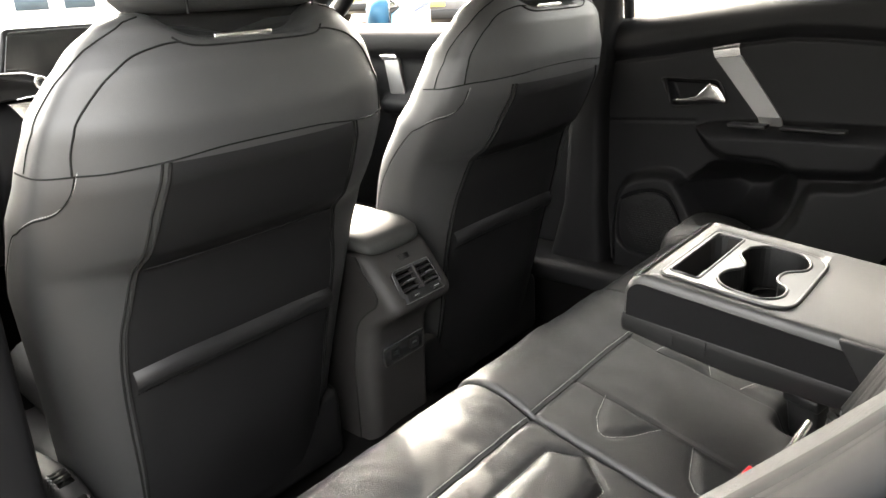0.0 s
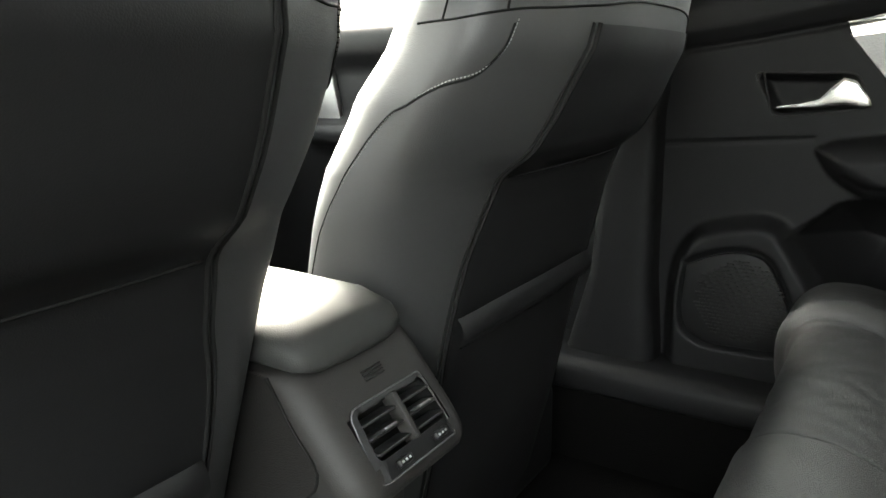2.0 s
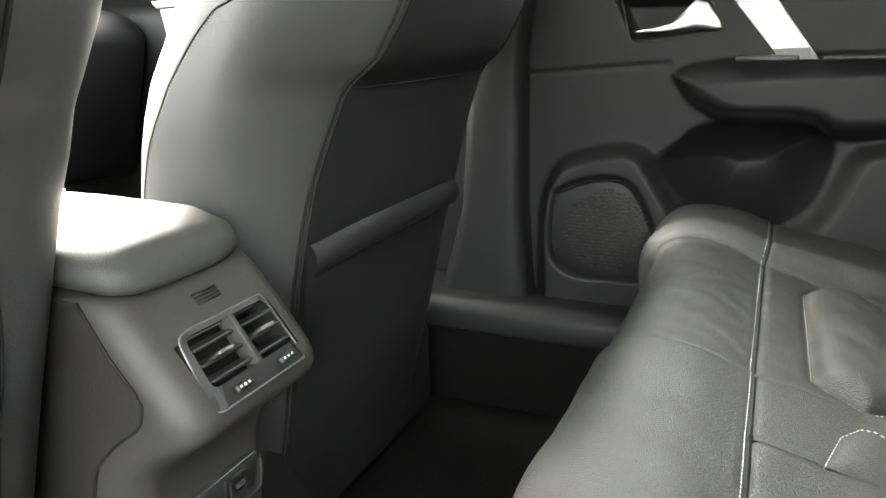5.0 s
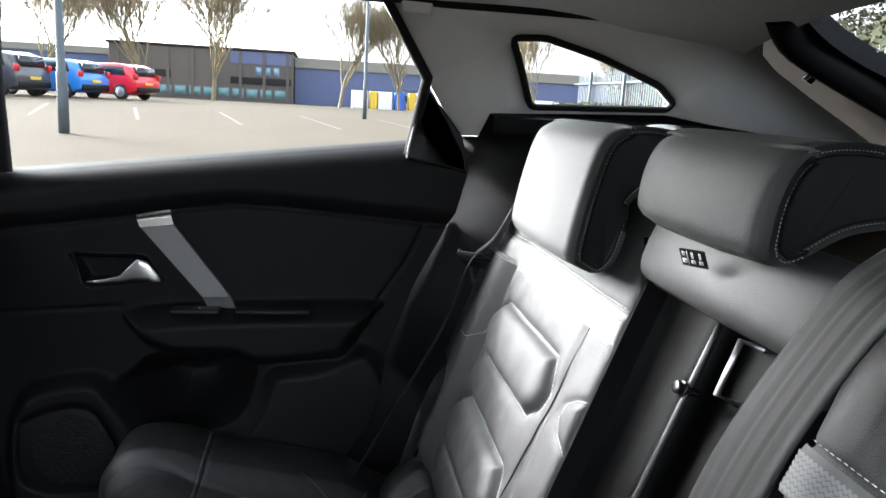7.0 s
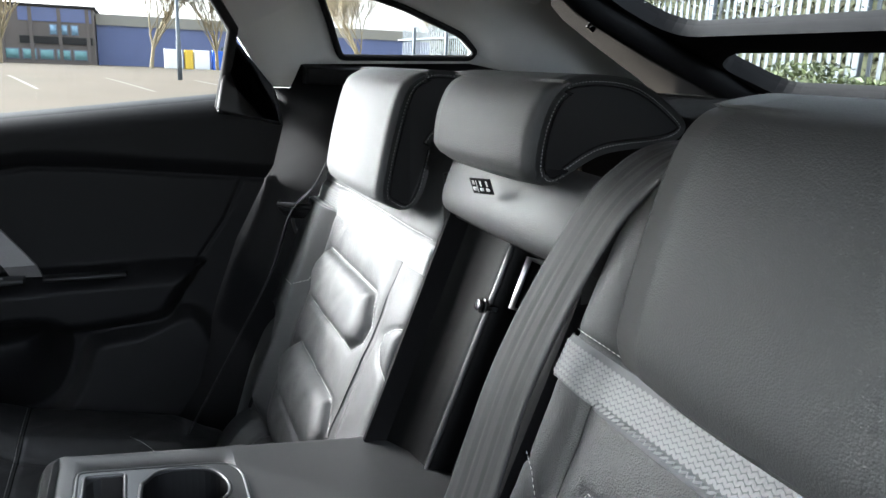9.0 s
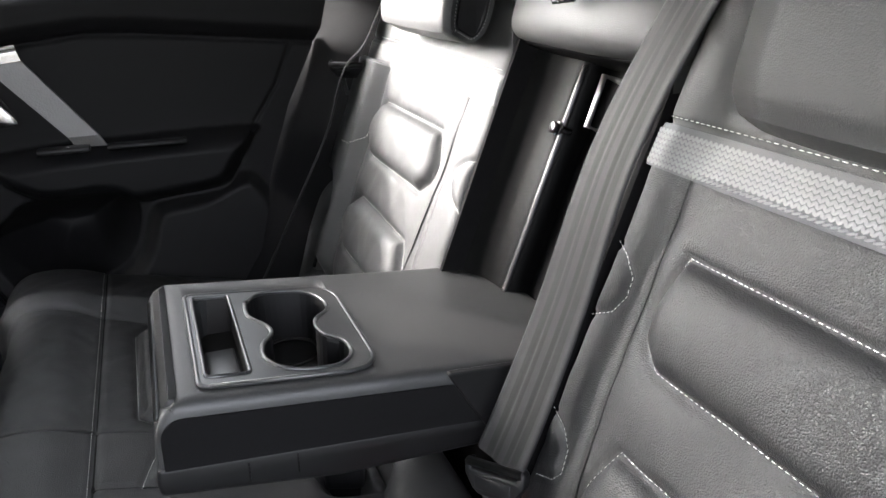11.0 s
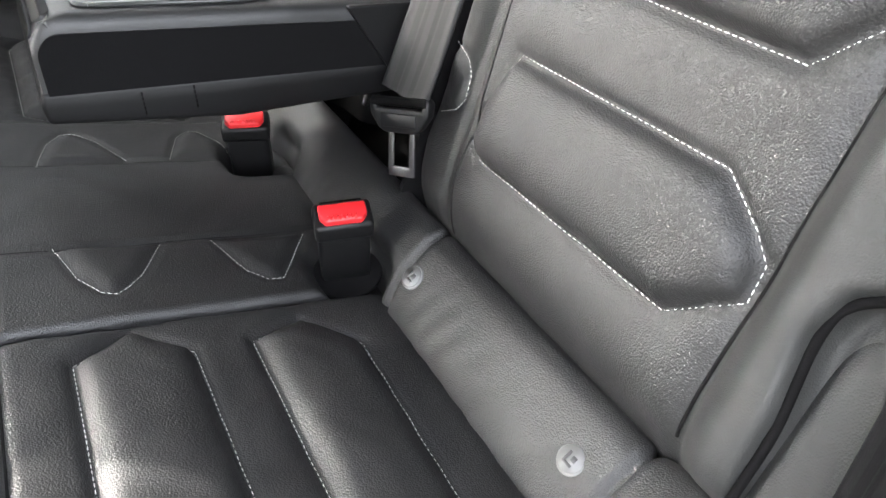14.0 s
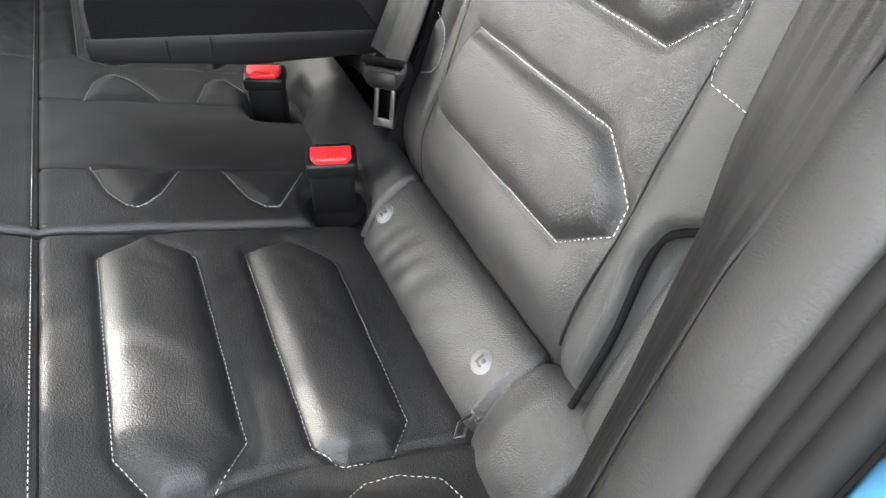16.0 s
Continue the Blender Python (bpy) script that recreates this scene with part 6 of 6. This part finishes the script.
xs = np.r_[-900, -60, -10, 0, np.linspace(4, 80, 60), 300, 900]
ys = np.r_[-900, -100, -30, 0, 30, 100, 900]
G = np.array([[(x, y, lie(x, y)) for y in ys] for x in xs])
solid("ground", sheet(G[:, ::-1]), ASPHALT, "pale dry asphalt car park", "ground", "structure")
for k in range(9):
    y = 16.0 - 2.6 * k
    pts = [(x, y + d + 0.25 * (x - 22), lie(x, 0) + 0.006) for x in np.linspace(19.5, 24.5, 8) for d in (-0.05, 0.05)]
    solid("bay_line", (pts, [(2 * i, 2 * i + 2, 2 * i + 3, 2 * i + 1) for i in range(7)]), WHITEPAINT, "worn white parking bay line on asphalt", "bay line", group="parking bay lines")


def lamp_post(x, y, r):
    z = lie(x, y)
    t = thing("lamp_post", (x, y, z), "tall grey galvanised lamp post in the car park", "lamp post", "car park lamp posts")
    part("pole", sock([((x, y, z + h), q, q, (1, 0, 0), (0, 1, 0)) for h, q in ((0, r), (1.2, r), (1.25, r * 0.8), (8, r * 0.55))], 16, 2), GALV, t)
    part("base_door", box(x - r - 0.004, x - r + 0.02, y - 0.05, y + 0.05, z + 0.5, z + 0.9, 0.005), GALV, t)
    part("lantern", box(x - 0.7, x + 0.1, y - 0.12, y + 0.12, z + 7.95, z + 8.1, 0.03), GALV, t)


lamp_post(15.4, 5.44, 0.105)
lamp_post(24.6, -1.14, 0.075)


def tree(x, y, high, seed):
    rng = random.Random(seed)
    z = lie(x, y)
    t = thing("bare_tree", (x, y, z), "leafless winter tree with a pale forked crown", "tree", "bare trees")
    limbs, twigs = [], []

    def grow(p, d, length, r, depth):
        q = p
        pts = [tuple(q)]
        for k in range(4):
            d = (d + Vector((rng.uniform(-1, 1), rng.uniform(-1, 1), rng.uniform(-0.2, 0.5))) * 0.13).normalized()
            q = q + d * length / 4
            pts.append(tuple(q))
        (limbs if depth < 2 else twigs).append((pts, r))
        if depth < 6:
            for k in range(rng.choice((3, 3, 4) if depth < 4 else (2, 3, 3)) if depth else 6):
                ang = rng.uniform(0, 6.283)
                side = Vector((math.cos(ang), math.sin(ang), 0.35))
                grow(Vector(pts[rng.choice((2, 3, 4)) if depth else rng.choice((2, 3, 4))]), (d * 1.25 + side * rng.uniform(0.30, 0.75)).normalized(), length * rng.uniform(0.72, 0.90), max(0.016, r * 0.60), depth + 1)

    grow(Vector((x, y, z - 0.1)), Vector((0, 0, 1)), high * 0.27, high * 0.014, 0)

    def lump(items, sides):
        out = []
        for pts, r in items:
            n = len(pts)
            out.append(sock([(p, r * (1 - 0.5 * i / n), r * (1 - 0.5 * i / n), (1, 0, 0), (0, 1, 0)) for i, p in enumerate(pts)], sides, 2, cap=False))
        return join(*out)
    part("trunk", lump(limbs, 7), BARK, t)
    part("crown", lump(twigs, 3), BARK, t, "fine bare twigs")["kind"] = "stuff"
    return t


first = tree(46, 10.7, 9.0, 1)
for x, y, a, k in ((46, 6.8, 70, 1.08), (46, -0.8, 140, 0.98), (46, -4.5, 15, 0.9), (47, 16.5, 200, 1.05), (50, 21.5, 265, 0.95), (52, -15.2, 310, 0.95), (56, -22, 100, 0.9), (60, 30, 30, 1.1)):
    m = pose(x, y, lie(x, y), 0, 0, a)
    c = copy_thing(first, m)
    c.scale = (k, k, k)


def windows(parent, wall_x, y0, y1, z0, z1, n, m=None):
    w = (y1 - y0) / n
    for k in range(n):
        f = part("window", box(wall_x - 0.06, wall_x, y0 + k * w + 0.1, y0 + (k + 1) * w - 0.1, z0, z1, 0.02), FRAMEGREY, parent)
        part("pane", box(wall_x - 0.08, wall_x - 0.05, y0 + k * w + 0.2, y0 + (k + 1) * w - 0.2, z0 + 0.1, z1 - 0.1), m or DARKGLASS, f)


b = thing("retail_building", (80, 10, 0.2), "long brown two-storey commercial building with a flat roof", "building")
part("wall", box(76, 90, 3.2, 20.7, 0.1, 5.15, 0.05), BRICK, b, smooth=False)
part("roof", box(75.8, 90, 3.0, 20.9, 5.15, 5.38, 0.05), GREYPLASTIC, b, smooth=False)
part("cladding", box(75.94, 76.02, 3.4, 9.3, 3.9, 5.1, 0.02), BLUEWALL, b, "dark blue-grey upper cladding", smooth=False)
windows(b, 76, 4.4, 7.0, 2.75, 3.7, 3, PALEBLUE)
for y0, y1, z0, z1, m in ((3.4, 9.3, 1.95, 2.6, GREYPLASTIC), (15.0, 20.3, 2.2, 2.9, GREYPLASTIC)):
    part("sign_board", box(75.88, 76.02, y0, y1, z0, z1, 0.02), m, b, "dark blank sign board", smooth=False)
for k in range(8):
    part("column", box(75.85, 76.0, 3.6 + 2.3 * k, 3.9 + 2.3 * k, 0.1, 5.1, 0.02), BRICK, b, smooth=False)
windows(b, 76, 3.8, 20.3, 0.55, 1.5, 12, TEAL)
b = thing("warehouse", (82, -14, 0.2), "long blue clad warehouse with a cream parapet", "building")
part("wall", box(78, 95, -48, 3.1, 0.1, 3.9, 0.0), BLUEWALL, b, smooth=False)
part("parapet", box(77.8, 95, -48, 3.1, 3.9, 4.9, 0.0), CREAM, b, smooth=False)
windows(b, 78, -16, -8, 1.0, 2.4, 5)
b = thing("warehouse", (82, 38, 0.2), "distant blue-grey clad warehouse behind parked cars", "building")
part("wall", box(82, 95, 22, 75, 0.1, 4.2, 0.0), BLUEWALL, b, smooth=False)
part("parapet", box(81.8, 95, 22, 75, 4.2, 4.9, 0.0), CREAM, b, smooth=False)
for y, m, w in ((-3.25, WHITEWALL, 1.5), (-4.55, YELLOW, 0.7), (-5.65, WHITEWALL, 1.3), (-7.05, BLUEDOOR, 0.9), (-8.3, YELLOW, 0.7), (-9.4, WHITEWALL, 1.2), (-20, WHITEWALL, 6.0), (-26, YELLOW, 1.0)):
    t = thing("storage_unit", (70, y, lie(70, y)), "coloured metal storage cabinet beside the building", "storage unit", "storage units")
    part("body", box(70, 71.5, y - w / 2, y + w / 2, lie(70, y) - 0.05, 1.9, 0.03), m, t, smooth=False)
    part("door", box(69.96, 70.01, y - w / 2 + 0.08, y + w / 2 - 0.08, lie(70, y) + 0.05, 1.8, 0.01), m, t, smooth=False)


def parked_car(x, y, turn, paint, label, tall=1.0):
    z = lie(x, y)
    m = Matrix.Translation((x, y, z)) @ pose(0, 0, 0, 0, 0, turn)
    t = thing("parked_car", (x, y, z), label, "car", "parked cars")
    T = lambda d: turned(d, m)
    k = tall
    side = [(-2.02, 0.35), (-2.05, 0.75), (-1.98, 0.95 * k), (-1.70, 1.38 * k), (-1.2, 1.50 * k), (0.1, 1.48 * k), (0.95, 1.02 * k), (1.75, 0.88 * k), (2.05, 0.65), (2.05, 0.30), (1.6, 0.22), (-1.6, 0.22)]
    part("body", T(prism(side, "y", -0.86, 0.86, 0.09)), paint, t)
    for s in (-1, 1):
        part("side_window", T(prism(round_poly([(-1.55, 1.00 * k), (-1.45, 1.36 * k), (0.05, 1.38 * k), (0.70, 1.04 * k)], 0.06), "y", s * 0.855, s * 0.872, 0.004)), CARGLASS, t)
        part("tail_lamp", T(box(-2.07, -1.93, s * 0.80 - 0.09, s * 0.80 + 0.09, 0.85 * k, 1.08 * k, 0.02)), LAMPRED, t, "red tail lamp")
        part("mirror", T(box(0.55, 0.68, s * 0.92 - 0.09, s * 0.92 + 0.09, 0.98, 1.10, 0.03)), paint, t)
        for wx in (-1.28, 1.28):
            wh = part("wheel", T(disc((wx, s * 0.79, 0.32), (0, 1, 0), 0.32, 0.20, 28, 0.03)), TYRE, t, "black tyre")
            rm = part("rim", T(disc((wx, s * 0.885, 0.32), (0, 1, 0), 0.21, 0.03, 20, 0.01)), RIM, wh, "alloy rim")
    part("rear_window", T(prism([(-0.62, 1.02 * k), (0.62, 1.02 * k), (0.55, 1.34 * k), (-0.55, 1.34 * k)], "x", -1.99, -1.80)), CARGLASS, t)
    part("rear_window_upper", T(box(-1.80, -1.66, -0.56, 0.56, 1.20 * k, 1.37 * k, 0.02)), CARGLASS, t)
    part("windscreen", T(box(0.30, 0.60, -0.65, 0.65, 1.18 * k, 1.34 * k, 0.02, pose(0, 0, 0, 0, 35, 0))), CARGLASS, t)
    part("bumper", T(box(-2.09, -1.95, -0.78, 0.78, 0.33, 0.55, 0.03)), PLASTIC, t)
    part("plate", T(box(-2.10, -2.06, -0.26, 0.26, 0.62, 0.73, 0.005)), YELLOW, t, "plain yellow plate")
    return t


CARRED = mat("red_car_paint", (0.62, 0.01, 0.03), 0.3, coat=0.7)
CARBLUE = mat("bright_blue_car_paint", (0.03, 0.20, 0.62), 0.3, coat=0.7)
CARDARK = mat("dark_grey_car_paint", (0.05, 0.05, 0.055), 0.3, coat=0.7)
CARSILVER = mat("silver_car_paint", (0.35, 0.36, 0.36), 0.3, metal=0.5, coat=0.7)
parked_car(34.0, 9.6, 68, CARRED, "bright red parked hatchback with red tail lamps")
parked_car(32.1, 11.2, 68, CARBLUE, "bright blue parked hatchback in the car park")
parked_car(30.2, 12.8, 68, CARDARK, "dark grey parked estate car", 1.08)
parked_car(28.3, 14.4, 68, CARBLUE, "blue parked car at the end of the row")
parked_car(14.5, 12.2, 20, CARDARK, "dark parked saloon beside pale walls")
parked_car(18.0, 18.5, 20, CARSILVER, "silver parked saloon in strong light")
b = thing("white_office", (45, 60, 0), "white walled office block seen past the windscreen", "building")
part("wall", box(20, 60, 60, 70, 0, 7, 0.0), WHITEWALL, b, smooth=False)
for k in range(10):
    part("window", box(22 + 3.6 * k, 24.4 + 3.6 * k, 59.95, 60.02, 1.2, 3.0), DARKGLASS, b)
    part("window", box(22 + 3.6 * k, 24.4 + 3.6 * k, 59.95, 60.02, 4.2, 5.8), DARKGLASS, b)

# palisade fence, hedge and scrub behind the car
fence = thing("palisade_fence", (8, -8.5, 0), "grey galvanised palisade fence behind a hedge", "fence")
v0, f0 = prism([(-0.034, 0.05), (0.034, 0.05), (0.034, 2.45), (0.0, 2.58), (-0.034, 2.45)], "y", -0.006, 0.006)
pale = bpy.data.meshes.new("pale")
pale.from_pydata([tuple(v) for v in v0], [], f0)
pale.materials.append(GALV)
for k in range(170):
    ob = new("pale", pale)
    ob.parent = fence
    ob.location = (-10.0 + 0.155 * k, -0.02, 0)
for z in (0.5, 2.1):
    part("rail", box(-2.2, 24.5, -8.47, -8.43, z, z + 0.06, 0.005), GALV, fence)
for k in range(10):
    part("post", box(-2.0 + 2.75 * k, -1.9 + 2.75 * k, -8.44, -8.36, 0, 2.5, 0.01), GALV, fence)


def leafy(x0, x1, y0, y1, h, n, seed, size):
    rng = np.random.RandomState(seed)
    vs, fs = [], []
    for k in range(n):
        x, u = rng.uniform(x0, x1), rng.uniform(0, 1)
        top = h * (0.9 + 0.07 * math.sin(x * 2.3) + 0.05 * math.sin(x * 5.1 + 1))
        if u < 0.5:
            p = Vector((x, y1 + rng.uniform(-0.10, 0.08), rng.uniform(0.02, top)))
        else:
            p = Vector((x, rng.uniform(y0, y1), top + rng.uniform(-0.10, 0.06)))
        d = Vector(rng.normal(size=3)).normalized()
        e = d.cross(Vector(rng.normal(size=3))).normalized()
        s = size * rng.uniform(0.6, 1.3)
        o = len(vs)
        vs.extend((p - d * s, p + e * s * 0.45, p + d * s, p - e * s * 0.45))
        fs.append((o, o + 1, o + 2, o + 3))
    return vs, fs


hedge = thing("hedge", (8, -7.4, 0), "clipped yellow-green hedge in front of the fence", "hedge")
part("core", box(-1.5, 24, -8.0, -7.1, -0.05, 1.25, 0.15), HEDGEDARK, hedge)
part("leaves", leafy(-1.5, 24, -8.05, -7.05, 1.42, 24000, 3, 0.045), HEDGE, hedge, "small yellow-green leaves", smooth=False)["kind"] = "stuff"
scrub = thing("scrub", (10, -14, 0), "tall brown-green scrub behind the fence", "bushes")
part("core", sock([((x, -17, 2.0 + 0.5 * math.sin(x)), 1.2, 2.3 + 0.6 * math.sin(x * 1.7), (0, 1, 0), (0, 0, 1)) for x in np.linspace(-4, 40, 40)], 14, 2), HEDGEDARK, scrub)
part("leaves", leafy(-4, 40, -18.2, -15.8, 5.0, 24000, 7, 0.11), SCRUB, scrub, "mixed brown-green leaves", smooth=False)["kind"] = "stuff"

# door mirror of this car
dm = thing("door_mirror", (0.93, 1.72, 1.15), "blue door mirror outside the front window", "door mirror")
part("housing", sock([((0.90 + 0.02 * k, 1.74, 1.155), a, b_, (0, 1, 0), (0, 0, 1)) for k, a, b_ in ((-3, 0.02, 0.03), (-1, 0.05, 0.075), (3, 0.06, 0.085), (7, 0.05, 0.075), (9, 0.02, 0.04))], 24, 3), BODYBLUE, dm)
part("mirror_glass", prism(round_poly([(0.865, 1.09), (1.06, 1.09), (1.06, 1.22), (0.865, 1.22)], 0.03), "y", 1.680, 1.688), mat("mirror_silver", (0.9, 0.9, 0.9), 0.02, metal=1.0, var=0.01), dm)

# added dark wall, never in view, that cuts low daylight through the open door
wall = thing("wall_light_block", (-2.6, 1.0, 0.0), "low dark wall added out of view to cut daylight from the left", "wall", kind="structure")
part("face", box(-2.8, -2.6, -9.0, 9.0, -0.05, 0.90, 0.02), mat("light_block_dark", (0.035, 0.034, 0.033), 0.9, grain=0.4, grain_size=0.01, var=0.2, var_size=0.6, spec=0.1), wall)
part("coping", box(-2.84, -2.56, -9.0, 9.0, 0.90, 0.95, 0.015), GALV, wall)
